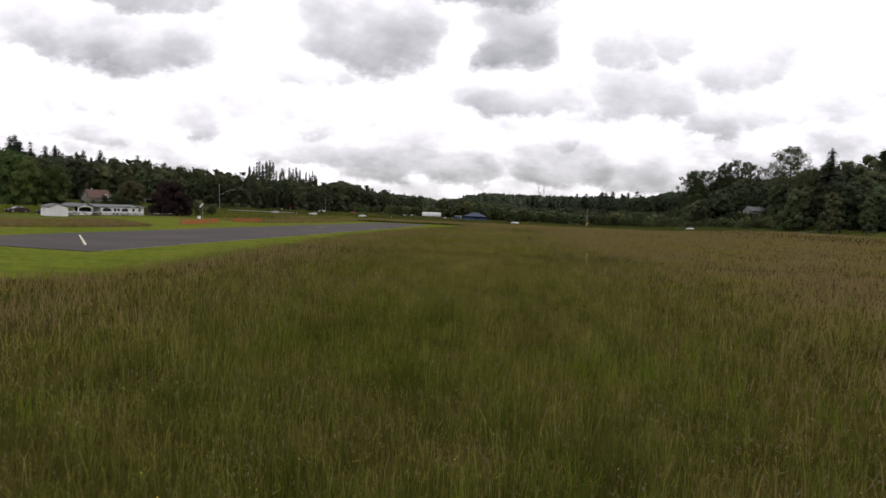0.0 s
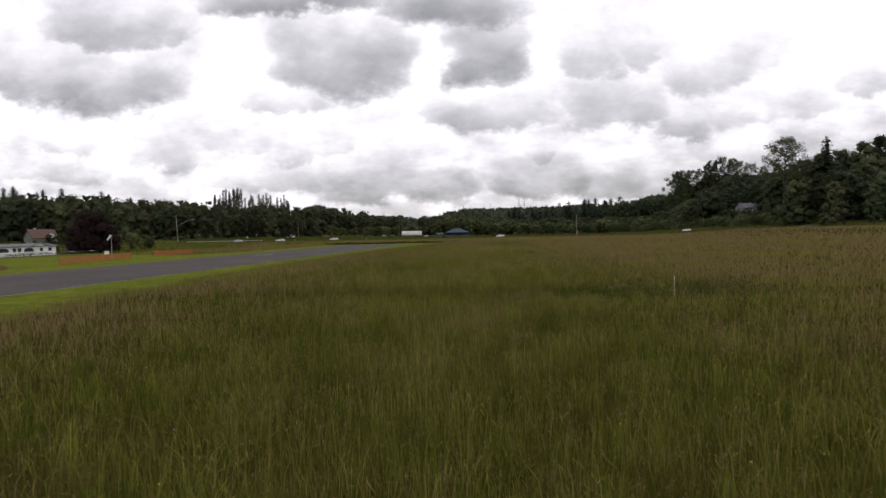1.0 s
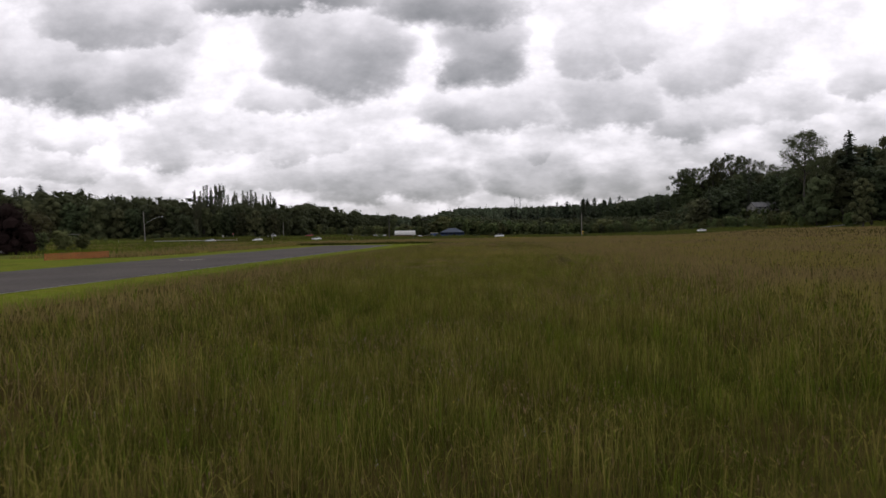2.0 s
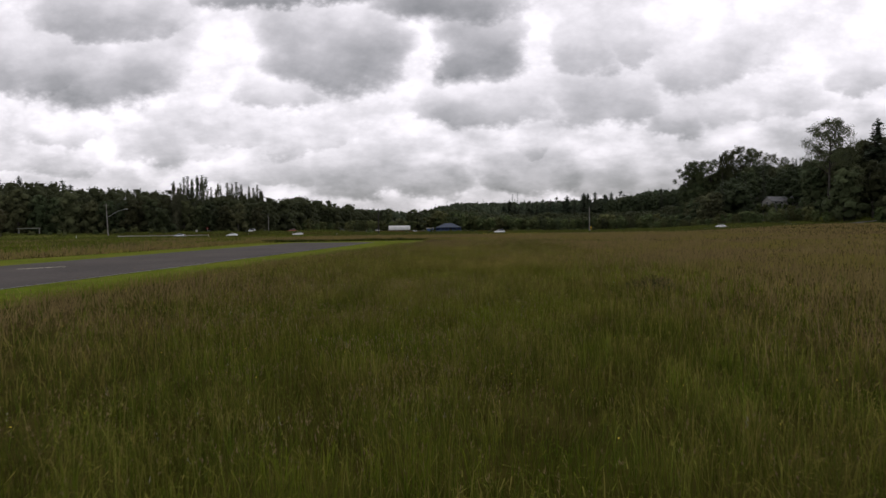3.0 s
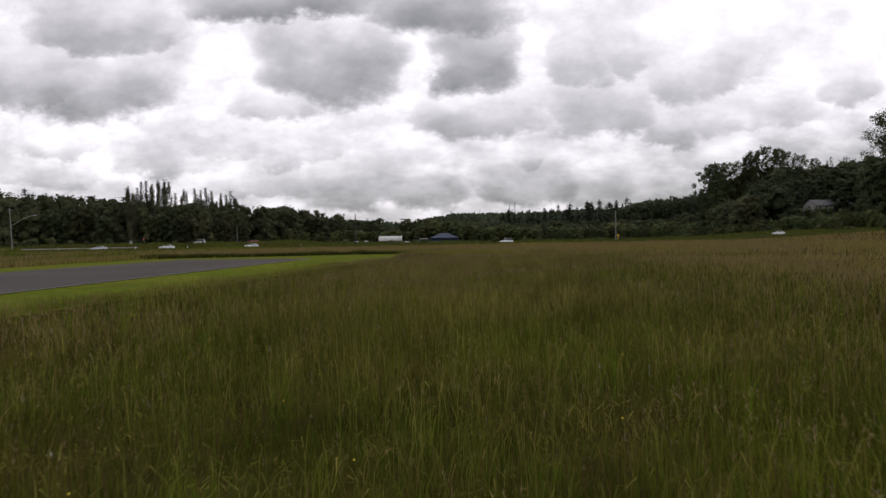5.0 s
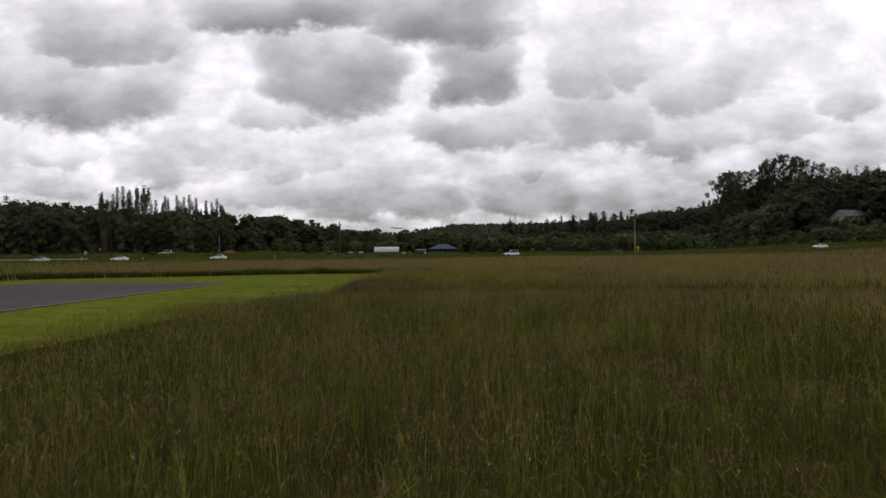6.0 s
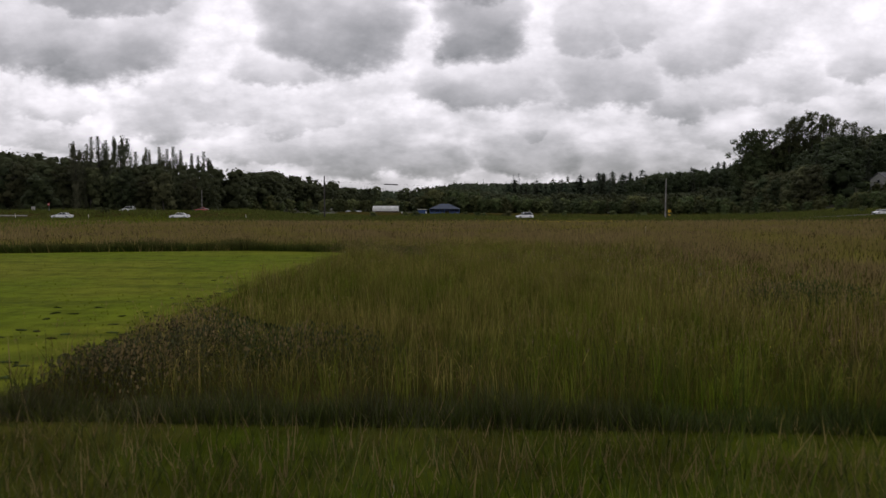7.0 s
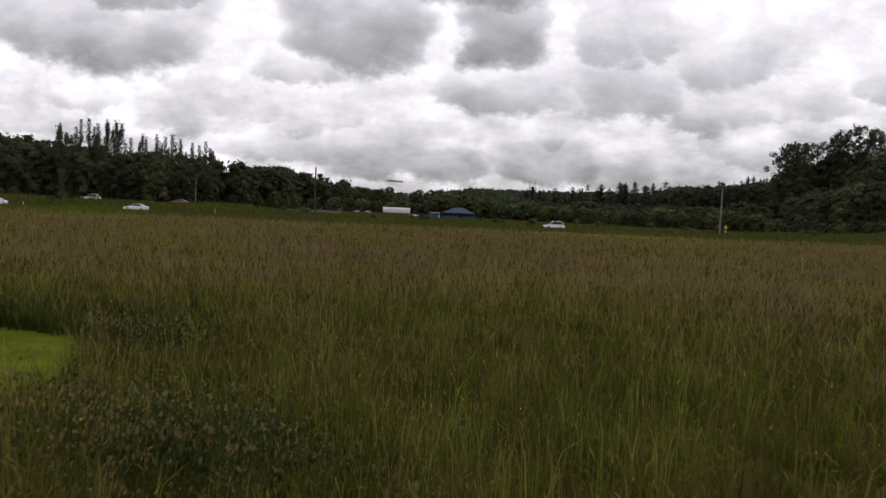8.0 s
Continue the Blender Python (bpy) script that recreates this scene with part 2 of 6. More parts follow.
M = {
    # floor colour lowered for the shade under the uncut grass
    "soil": meadow_material("shaded_meadow_floor", (0.042, 0.041, 0.009), (0.048, 0.041, 0.011), (0.058, 0.042, 0.016), 1.0, 0.0, 0.6),
    "litter": material("forest_floor", (0.028, 0.032, 0.012), 0.95, second=(0.040, 0.040, 0.017), scale=0.2, fine=1.5),
    "blade": meadow_material("grass_blade", (0.092, 0.122, 0.013), (0.110, 0.120, 0.017), (0.236, 0.194, 0.054), 0.75, 0.60, 0.45, 1.0, 0.10),
    "ripe_blade": meadow_material("ripe_grass_blade", (0.176, 0.160, 0.036), (0.190, 0.158, 0.046), (0.202, 0.151, 0.070), 0.8, 0.12, 0.75, 0.90),
    # a darker copy of the blade green: the shade down among the stems
    "shaded_low_leaf": meadow_material("shaded_low_grass_leaf", (0.052, 0.072, 0.008), (0.062, 0.070, 0.011), (0.205, 0.170, 0.048), 0.8, 0.5, 0.45, 1.0, 0.05),
    "tuft": meadow_material("fresh_grass_leaf", (0.100, 0.138, 0.014), (0.116, 0.134, 0.017), (0.130, 0.118, 0.024), 0.7, 0.35, 0.2),
    # rank grass, and the stand-in colour for shaded edges and gaps
    "rank": meadow_material("rank_and_shaded_leaf", (0.042, 0.062, 0.011), (0.050, 0.060, 0.014), (0.130, 0.105, 0.045), 0.8, 0.5, 0.40, 0.38, 0.05),
    "head": meadow_material("seed_head", (0.215, 0.160, 0.080), (0.210, 0.148, 0.080), (0.200, 0.132, 0.080), 0.85, 0.45, 0.5),
    "lawn": lawn_material(),
    "weed": meadow_material("weed_leaf", (0.046, 0.064, 0.020), (0.056, 0.066, 0.024), (0.072, 0.068, 0.034), 0.85, 0.9, 0.45),
    "path": meadow_material("path_floor", (0.044, 0.060, 0.005), (0.052, 0.056, 0.008), (0.056, 0.048, 0.012), 1.0, 0.0, 0.3),
    "lawn_blade": meadow_material("lawn_leaf", (0.112, 0.146, 0.010), (0.130, 0.146, 0.014), (0.140, 0.135, 0.022), 0.8, 0.4, 0.2),
    "asphalt": material("asphalt", (0.060, 0.053, 0.049), 0.95, second=(0.080, 0.070, 0.063), scale=0.12, fine=3.0, bump=0.25, bump_scale=30, spec=0.08),
    "road": material("road_asphalt", (0.10, 0.10, 0.10), 0.85, second=(0.13, 0.13, 0.125), scale=0.2, fine=4.0),
    "worn_paint": material("worn_paint", (0.34, 0.33, 0.26), 0.8, second=(0.20, 0.20, 0.16), scale=1.6),
    "road_paint": material("road_paint", (0.62, 0.58, 0.42), 0.7, second=(0.45, 0.42, 0.30), scale=1.2),
    "verge": meadow_material("rough_verge", (0.078, 0.098, 0.020), (0.088, 0.096, 0.026), (0.100, 0.088, 0.032), 0.9, 0.25, 0.2),
    "leaf": material("broadleaf_foliage", (0.056, 0.069, 0.031), 0.8, second=(0.070, 0.081, 0.036), scale=0.10, fine=0.6, random_tint=0.7, island=0.10, spec=0.08, leafy=1.5),
    "leaf_poplar": material("poplar_foliage", (0.070, 0.078, 0.044), 0.8, second=(0.084, 0.090, 0.050), scale=0.2, fine=1.0, random_tint=0.4, island=0.25, spec=0.12, leafy=1.5),
    "leaf_garden": material("garden_foliage", (0.058, 0.086, 0.020), 0.8, second=(0.070, 0.096, 0.024), scale=0.3, fine=1.2, random_tint=0.4, island=0.25, spec=0.12, leafy=1.5),
    "leaf_airy": material("airy_foliage", (0.058, 0.072, 0.030), 0.8, second=(0.070, 0.082, 0.034), scale=0.2, fine=0.9, random_tint=0.4, island=0.2, spec=0.08, leafy=1.5),
    "leaf_olive": material("olive_foliage", (0.052, 0.050, 0.020), 0.85, second=(0.062, 0.056, 0.024), scale=0.3, fine=1.2, island=0.25, spec=0.1, leafy=1.5),
    "leaf_round": material("lime_foliage", (0.030, 0.040, 0.016), 0.8, second=(0.038, 0.046, 0.018), scale=0.3, fine=1.2, island=0.15, spec=0.08, leafy=1.5),
    "leaf_light": material("willow_foliage", (0.070, 0.088, 0.032), 0.8, second=(0.086, 0.100, 0.036), scale=0.12, fine=0.9, random_tint=0.6, island=0.15, spec=0.08, leafy=1.5),
    "leaf_red": material("copper_foliage", (0.021, 0.013, 0.012), 0.9, second=(0.027, 0.017, 0.015), scale=0.3, fine=1.5, island=0.2, spec=0.03, leafy=1.5),
    "needle": material("conifer_needles", (0.045, 0.060, 0.036), 0.85, second=(0.055, 0.070, 0.041), scale=0.15, fine=1.1, random_tint=0.7, island=0.10, spec=0.08, leafy=1.5),
    # ridge leaves lightened towards blue, putting distance haze into the colour
    "hazed_leaf": material("hazed_ridge_foliage", (0.056, 0.074, 0.042), 0.85, second=(0.068, 0.084, 0.046), scale=0.02, fine=0.3, island=0.3, spec=0.08, leafy=1.5),
    # pale siding with the shade on the hillside house mixed into its grey
    "pale_siding": material("shaded_pale_siding", (0.36, 0.355, 0.33), 0.75, second=(0.30, 0.295, 0.275), scale=0.4, fine=5),
    "bark": material("bark", (0.066, 0.058, 0.050), 0.95, second=(0.045, 0.040, 0.035), scale=0.8, fine=6, bump=0.6, bump_scale=8),
    "pole": material("weathered_pole", (0.23, 0.215, 0.20), 0.9, second=(0.15, 0.14, 0.13), scale=0.6, fine=9, bump=0.3),
    "pole_dark": material("creosoted_pole", (0.045, 0.040, 0.038), 0.9, second=(0.065, 0.058, 0.052), scale=0.6, fine=9, bump=0.3),
    "white": material("white_paint", (0.78, 0.78, 0.76), 0.6, second=(0.66, 0.66, 0.63), scale=0.5, fine=5),
    "cream": material("greenhouse_film", (0.66, 0.66, 0.64), 0.5, second=(0.54, 0.54, 0.52), scale=0.3, fine=4),
    # beige siding, its colour lowered for the shaded farmhouse walls
    "siding": material("shaded_beige_siding", (0.17, 0.175, 0.14), 0.75, second=(0.14, 0.14, 0.115), scale=0.4, fine=5),
    "shingle": material("grey_shingles", (0.15, 0.15, 0.155), 0.9, second=(0.105, 0.105, 0.11), scale=0.6, fine=6, bump=0.4),
    "shingle_red": material("brown_red_shingles", (0.135, 0.080, 0.062), 0.9, second=(0.105, 0.064, 0.052), scale=0.5, fine=6, bump=0.4),
    "blue_roof": material("blue_metal_roof", (0.032, 0.048, 0.082), 0.7, second=(0.040, 0.056, 0.090), scale=0.3, fine=4, spec=0.5),
    "blue": material("blue_paint", (0.034, 0.072, 0.20), 0.6, second=(0.042, 0.082, 0.20), scale=0.6, fine=5),
    # the pavilion's blue, darkened for the shade beneath its roof
    "shaded_blue": material("shaded_blue_boards", (0.018, 0.030, 0.075), 0.7, second=(0.024, 0.036, 0.080), scale=0.6, fine=5),
    # near-black for the shade inside the entrance recess and the pavilion opening
    "dark": material("opening_shade", (0.02, 0.02, 0.022), 0.8),
    "glass": material("dark_window_glass", (0.03, 0.035, 0.04), 0.08, second=(0.04, 0.045, 0.05), spec=0.6),
    "orange": material("orange_fence_mesh", (0.40, 0.115, 0.035), 0.8, second=(0.33, 0.100, 0.038), scale=1.5, fine=8),
    "steel": material("galvanised_steel", (0.42, 0.43, 0.44), 0.45, 0.9, second=(0.33, 0.34, 0.35), scale=1.0, fine=9),
    "concrete": material("concrete", (0.36, 0.35, 0.33), 0.9, second=(0.28, 0.27, 0.25), scale=0.7, fine=8, bump=0.3),
    "car_white": material("white_car_paint", (0.74, 0.75, 0.75), 0.25, second=(0.69, 0.70, 0.70), spec=0.6),
    "car_silver": material("silver_car_paint", (0.42, 0.44, 0.46), 0.28, 0.5, second=(0.38, 0.40, 0.42), spec=0.6),
    "car_red": material("red_car_paint", (0.30, 0.030, 0.025), 0.3, second=(0.26, 0.026, 0.022), spec=0.6),
    "car_dark": material("dull_maroon_car_paint", (0.045, 0.022, 0.020), 0.7, second=(0.030, 0.020, 0.020), spec=0.15),
    "rubber": material("rubber", (0.022, 0.022, 0.022), 0.9),
    "lamp_red": material("tail_lamp_plastic", (0.28, 0.015, 0.012), 0.3),
    "lamp_clear": material("headlamp_plastic", (0.62, 0.64, 0.66), 0.2),
    "yellow": material("yellow_sign_face", (0.50, 0.32, 0.020), 0.5, second=(0.44, 0.28, 0.02)),
    "sign_red": material("red_sign_face", (0.42, 0.030, 0.030), 0.5),
    "petal": material("yellow_petals", (0.66, 0.52, 0.03), 0.7, second=(0.60, 0.44, 0.03)),
    "straw": material("bleached_straw", (0.34, 0.30, 0.22), 0.9, second=(0.28, 0.25, 0.18), scale=2, fine=12),
    "wood": material("weathered_timber", (0.10, 0.082, 0.066), 0.9, second=(0.07, 0.058, 0.048), scale=1.2, fine=10, bump=0.4),
    "wire": material("cable", (0.03, 0.03, 0.03), 0.7),
}


# ------------------------------------------------------------------ mesh helpers
def part(name, bm, mat, parent=None, label=""):
    me = bpy.data.meshes.new(name)
    bm.to_mesh(me)
    bm.free()
    me.materials.append(M[mat])
    ob = new(name, me)
    ob.parent = parent
    if label:
        ob["label"] = label
    return ob


def thing(name, x, y, z, turn, label, category, group="", kind=""):
    ob = new(name)
    ob.matrix_world = pose(x, y, z, 0, 0, turn)
    ob.empty_display_size = 0.3
    return tagged(ob, label, category, group, kind)


def slab(bm, x0, y0, z0, x1, y1, z1, bevel=0.0):
    made = bmesh.ops.create_cube(bm, size=1, matrix=Matrix.Translation(((x0 + x1) / 2, (y0 + y1) / 2, (z0 + z1) / 2)) @ Matrix.Diagonal((x1 - x0, y1 - y0, z1 - z0, 1)))
    if bevel:
        edges = list({e for v in made["verts"] for e in v.link_edges})
        bmesh.ops.bevel(bm, geom=edges, offset=bevel, segments=1, affect="EDGES")
    return bm


def rod(bm, a, b, r0, r1=None, sides=8):
    a, b = Vector(a), Vector(b)
    m = Matrix.Translation((a + b) / 2) @ (b - a).to_track_quat("Z", "Y").to_matrix().to_4x4()
    bmesh.ops.create_cone(bm, cap_ends=True, segments=sides, radius1=r0, radius2=r0 if r1 is None else r1, depth=(b - a).length, matrix=m)
    return bm


def prism(bm, outline, axis_from, axis_to):
    """An outline in (y, z) drawn out along x."""
    a = [bm.verts.new((axis_from, y, z)) for y, z in outline]
    b = [bm.verts.new((axis_to, y, z)) for y, z in outline]
    n = len(outline)
    bm.faces.new(a[::-1])
    bm.faces.new(b)
    for i in range(n):
        bm.faces.new((a[i], a[(i + 1) % n], b[(i + 1) % n], b[i]))
    bmesh.ops.recalc_face_normals(bm, faces=bm.faces)
    return bm


def from_arrays(name, verts, tris, mats, index=None, kind="", label="", category="", smooth=False):
    me = bpy.data.meshes.new(name)
    verts, tris = np.asarray(verts, np.float32), np.asarray(tris, np.int32)
    me.vertices.add(len(verts))
    me.vertices.foreach_set("co", verts.ravel())
    n, k = tris.shape
    me.loops.add(n * k)
    me.loops.foreach_set("vertex_index", tris.ravel())
    me.polygons.add(n)
    me.polygons.foreach_set("loop_start", np.arange(0, n * k, k, dtype=np.int32))
    if smooth:
        me.polygons.foreach_set("use_smooth", np.ones(n, bool))
    for m in mats:
        me.materials.append(M[m])
    if index is not None:
        me.polygons.foreach_set("material_index", np.asarray(index, np.int32))
    me.update(calc_edges=True)
    ob = new(name, me)
    return tagged(ob, label, category, "", kind)


# ------------------------------------------------------------------ the lie of the land
def ease(v, a, b):
    s = np.clip((np.asarray(v, float) - a) / (b - a), 0, 1)
    return s * s * (3 - 2 * s)


def road_y(x):
    return 360 + 0.15 * np.asarray(x, float)


RIDGE_X = (-900, -300, -160, -105, -60, 0, 170, 345, 434, 522, 611, 699, 787, 857, 1200)
RIDGE_Z = (20, 8, 6, 20, 46, 62, 62, 64, 70, 74, 78, 82, 90, 100, 110)


def bluff(y):
    """Where the foot of the steep right-hand slope runs."""
    return np.interp(y, (-1000, 470, 660, 3000), (-260, 150, 203, 203 + 0.60 * 2340))


def land(x, y):
    """Ground height: a flat field, a low bank behind the road, wooded slopes to both sides and a far ridge."""
    x, y = np.asarray(x, float), np.asarray(y, float)
    off = y - road_y(x)
    z = 0.35 * ease(off, -22, -7) + 1.5 * ease(off, 6, 20) * (1 - 0.92 * ease(x, -70, -34))
    z = z - 1.5 * ease(off, 40, 190)
    # the field swells towards the wooded slope
    z = z + 2.4 * ease(x, 88, 158) * ease(y, 180, 270) * (1 - ease(y, 420, 500))
    s = (x - 150) * 0.88 + (y - 470) * 0.47
    s = np.minimum(s, 4.0 * (x - bluff(y)))
    z = z + np.interp(s, (0, 40, 120, 250, 400), (0, 6, 24, 42, 50))
    z = z + 34 * ease(-x + 0.25 * (y - 800), 280, 620) * ease(y, 300, 700)
    z = z + 16 * ease(x - 0.3 * (y - 900), 150, 270) * ease(y, 760, 900) * (1 - ease(s, 0, 60))
    z = z + np.interp(x, RIDGE_X, RIDGE_Z) * ease(y, 1500, 2150)
    z = z + 0.6 * np.sin(x * 0.013 + 1) * np.sin(y * 0.017) * ease(np.hypot(x, y - 150), 330, 700)
    return z


def place(x, y):
    return float(land(x, y))


def grid_lines(lo, hi, fine_lo, fine_hi, fine_step):
    line, v, step = [], fine_lo, fine_step
    while v < fine_hi:
        line.append(v)
        v += fine_step
    v, up = fine_hi, []
    while v < hi:
        up.append(v)
        v += step
        step *= 1.12
    v, step, down = fine_lo - fine_step, fine_step, []
    while v > lo:
        down.append(v)
        v -= step
        step *= 1.12
    return np.array([lo] + down[::-1] + line + up + [hi])


gx, gy = grid_lines(-3000, 3000, -160, 260, 4.0), grid_lines(-900, 4300, -20, 620, 4.0)
GX, GY = np.meshgrid(gx, gy)
GZ = land(GX, GY)
ids = np.arange(GX.size).reshape(GX.shape)
quads = np.stack([ids[:-1, :-1], ids[:-1, 1:], ids[1:, 1:], ids[1:, :-1]], -1).reshape(-1, 4)
mid_x, mid_y = (GX[:-1, :-1] + GX[1:, 1:]).ravel() / 2, (GY[:-1, :-1] + GY[1:, 1:]).ravel() / 2
wooded = ((mid_x - 150) * 0.88 + (mid_y - 470) * 0.47 > 6) & (mid_x > bluff(mid_y)) & (mid_y > 250) | (mid_y > 1050) | (mid_x < -60 - (mid_y - 500) * 0.2) & (mid_y > 500) | (mid_y > 800)
foot = (mid_x - 150) * 0.88 + (mid_y - 470) * 0.47
slope_grass = (foot > -14) & (foot < 22) & (mid_y > 230) & (mid_y < 480)
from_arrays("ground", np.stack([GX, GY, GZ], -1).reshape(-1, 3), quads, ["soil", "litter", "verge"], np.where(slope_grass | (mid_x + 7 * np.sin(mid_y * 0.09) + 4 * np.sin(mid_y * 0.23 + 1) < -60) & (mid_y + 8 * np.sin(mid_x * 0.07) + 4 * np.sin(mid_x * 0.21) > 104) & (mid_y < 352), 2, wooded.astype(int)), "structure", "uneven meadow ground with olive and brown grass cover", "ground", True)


def sheet(name, outline, z, mat, label, category, thick=0.0, kind="structure"):
    bm = bmesh.new()
    face = bm.faces.new([bm.verts.new((x, y, z)) for x, y in outline])
    if face.normal.z < 0:
        face.normal_flip()
    bm.normal_update()
    if thick:
        up = bmesh.ops.extrude_face_region(bm, geom=[face])
        bmesh.ops.translate(bm, vec=(0, 0, -thick), verts=[v for v in up["geom"] if isinstance(v, bmesh.types.BMVert)])
        bmesh.ops.recalc_face_normals(bm, faces=bm.faces)
    return tagged(part(name, bm, mat), label, category, "", kind)


def rounded(points, passes=2):
    for _ in range(passes):
        out = []
        for (ax, ay), (bx, by) in zip(points, points[1:] + points[:1]):
            out += [(ax * 0.75 + bx * 0.25, ay * 0.75 + by * 0.25), (ax * 0.25 + bx * 0.75, ay * 0.25 + by * 0.75)]
        points = out
    return points


MOWN = [(-30, 29), (-20, 28), (-18.6, 36), (-19.2, 60), (-19.6, 87), (-17.2, 128), (-13.8, 165), (-11.0, 183), (-10.2, 196), (-9.6, 200), (-7.4, 202.8), (-6.5, 205), (-6.9, 209), (-7.2, 214), (-7.4, 220), (-7.0, 225), (-6.3, 230), (-6.5, 233.5), (-9.0, 236.6),
        (-16, 236.5), (-30, 233), (-46, 230), (-47, 190), (-49, 160), (-52, 146), (-62, 150), (-86, 152), (-84, 128), (-58, 104), (-51, 95), (-58, 72), (-75, 62), (-75, 30)]
STRIP_NEAR = [(-20, 59.2), (-8, 57.9), (10, 57.6), (30, 58.3), (90, 60.2), (90, 61.4), (30, 59.6), (10, 58.6), (-8, 59.0), (-20, 60.6)]
STRIP_FAR = [(-13, 199.0), (-4, 198.8), (8, 198.8), (30, 198.2), (95, 194.5), (95, 199), (30, 202.7), (8, 203.1), (-1, 203.5), (-8, 203.8), (-13, 205)]
RUNWAY = [(-29.0, 45.2), (-18.4, 218.6), (-36.6, 221.4), (-47.2, 47.6)]
sheet("mown_lawn", rounded(MOWN, 1), 0.02, "lawn", "short bright green mown grass round the runway", "lawn")
sheet("mown_path", rounded(STRIP_NEAR, 1), 0.015, "path", "narrow mown path through the tall meadow", "path")
sheet("mown_path_wide", rounded(STRIP_FAR, 1), 0.015, "path", "mown path with short green stubble across the meadow", "path")
sheet("runway", RUNWAY, 0.06, "asphalt", "worn grey asphalt model aircraft runway", "runway", 0.3)

# ------------------------------------------------------------------ runway markings and roads
def strip(name, a, b, width, z, mat, label, category):
    a, b = Vector(a), Vector(b)
    side = Vector((-(b - a).y, (b - a).x)).normalized() * width / 2
    return sheet(name, [a + side, a - side, b - side, b + side], z, mat, label, category, 0.0)


strip("edge_line", (-28.6, 46.2), (-18.5, 217.4), 0.14, 0.066, "worn_paint", "faded pale edge line along the runway", "marking")
strip("marker_line", (-33.4, 51.3), (-43.0, 64.6), 0.20, 0.066, "road_paint", "worn cream diagonal marker line on asphalt", "marking")
strip("patch_line", (-36.4, 134.3), (-34.2, 137.2), 0.35, 0.066, "road_paint", "short worn white mark on asphalt", "marking")


def ribbon(name, xs, ys, zs, width, mat, label, category):
    verts, quads = [], []
    for i, (x, y, z) in enumerate(zip(xs, ys, zs)):
        j, k = max(i - 1, 0), min(i + 1, len(xs) - 1)
        d = Vector((xs[k] - xs[j], ys[k] - ys[j])).normalized()
        verts += [(x - d.y * width / 2, y + d.x * width / 2, z), (x + d.y * width / 2, y - d.x * width / 2, z)]
        if i:
            quads.append((2 * i - 1, 2 * i - 2, 2 * i, 2 * i + 1))
    return from_arrays(name, verts, [q[::-1] for q in quads], [mat], None, "structure", label, category)


rx = np.linspace(-420, 330, 76)
ribbon("road", rx, road_y(rx), np.full(len(rx), 0.0) + land(rx, road_y(rx)) + 0.05, 8.0, "road", "two-lane grey asphalt road along the field", "road")
ribbon("road_centre_line", rx, road_y(rx), land(rx, road_y(rx)) + 0.056, 0.25, "road_paint", "faded yellow centre line on the road", "marking")


def leaf_cards(r, centres, normals, size):
    """Small folded clumps of leaves, two faces each, turned every way but mostly outward."""
    n = len(centres)
    nrm = normals + r.normal(0, 0.55, (n, 3))
    nrm /= np.linalg.norm(nrm, axis=1, keepdims=True) + 1e-9
    a = np.cross(nrm, r.normal(0, 1, (n, 3)))
    a /= np.linalg.norm(a, axis=1, keepdims=True) + 1e-9
    b = np.cross(nrm, a)
    sz = size * r.uniform(0.55, 1.35, (n, 1))
    v = np.empty((n, 4, 3))
    v[:, 0] = centres - a * sz * 0.55 + nrm * sz * 0.1
    v[:, 1] = centres - b * sz * 0.5 - nrm * sz * 0.14
    v[:, 2] = centres + a * sz * 0.55 * r.uniform(0.6, 1.2, (n, 1)) + nrm * sz * 0.1
    v[:, 3] = centres + b * sz * 0.5 - nrm * sz * 0.14
    t = np.arange(n)[:, None, None] * 4 + np.array([[0, 1, 2], [0, 2, 3]])[None]
    return v.reshape(-1, 3), t.reshape(-1, 3)


# ------------------------------------------------------------------ tall grass
def inside(x, y, outline):
    hit = np.zeros(len(x), bool)
    for (ax, ay), (bx, by) in zip(outline, outline[1:] + outline[:1]):
        cross = (ay > y) != (by > y)
        at = (bx - ax) * (y - ay) / (by - ay if by != ay else 1e-9) + ax
        hit ^= cross & (x < at)
    return hit


rng = np.random.default_rng(7)


def lumps(x, y, scale, seed):
    """Smooth value noise between 0 and 1."""
    r = np.random.default_rng(seed).random((64, 64))
    u, v = np.asarray(x) * scale + 1000.3, np.asarray(y) * scale + 1000.7
    i, j = np.floor(u).astype(int), np.floor(v).astype(int)
    f, g = u - i, v - j
    f, g = f * f * (3 - 2 * f), g * g * (3 - 2 * g)
    a, b, c, d = (r[(i + p) % 64, (j + q) % 64] for p, q in ((0, 0), (1, 0), (0, 1), (1, 1)))
    return (a * (1 - f) + b * f) * (1 - g) + (c * (1 - f) + d * f) * g


LAST_Y = 223.0
BANDS = [5.5, 8, 11, 15, 21, 30, 44, 66, 100, 160, 260]


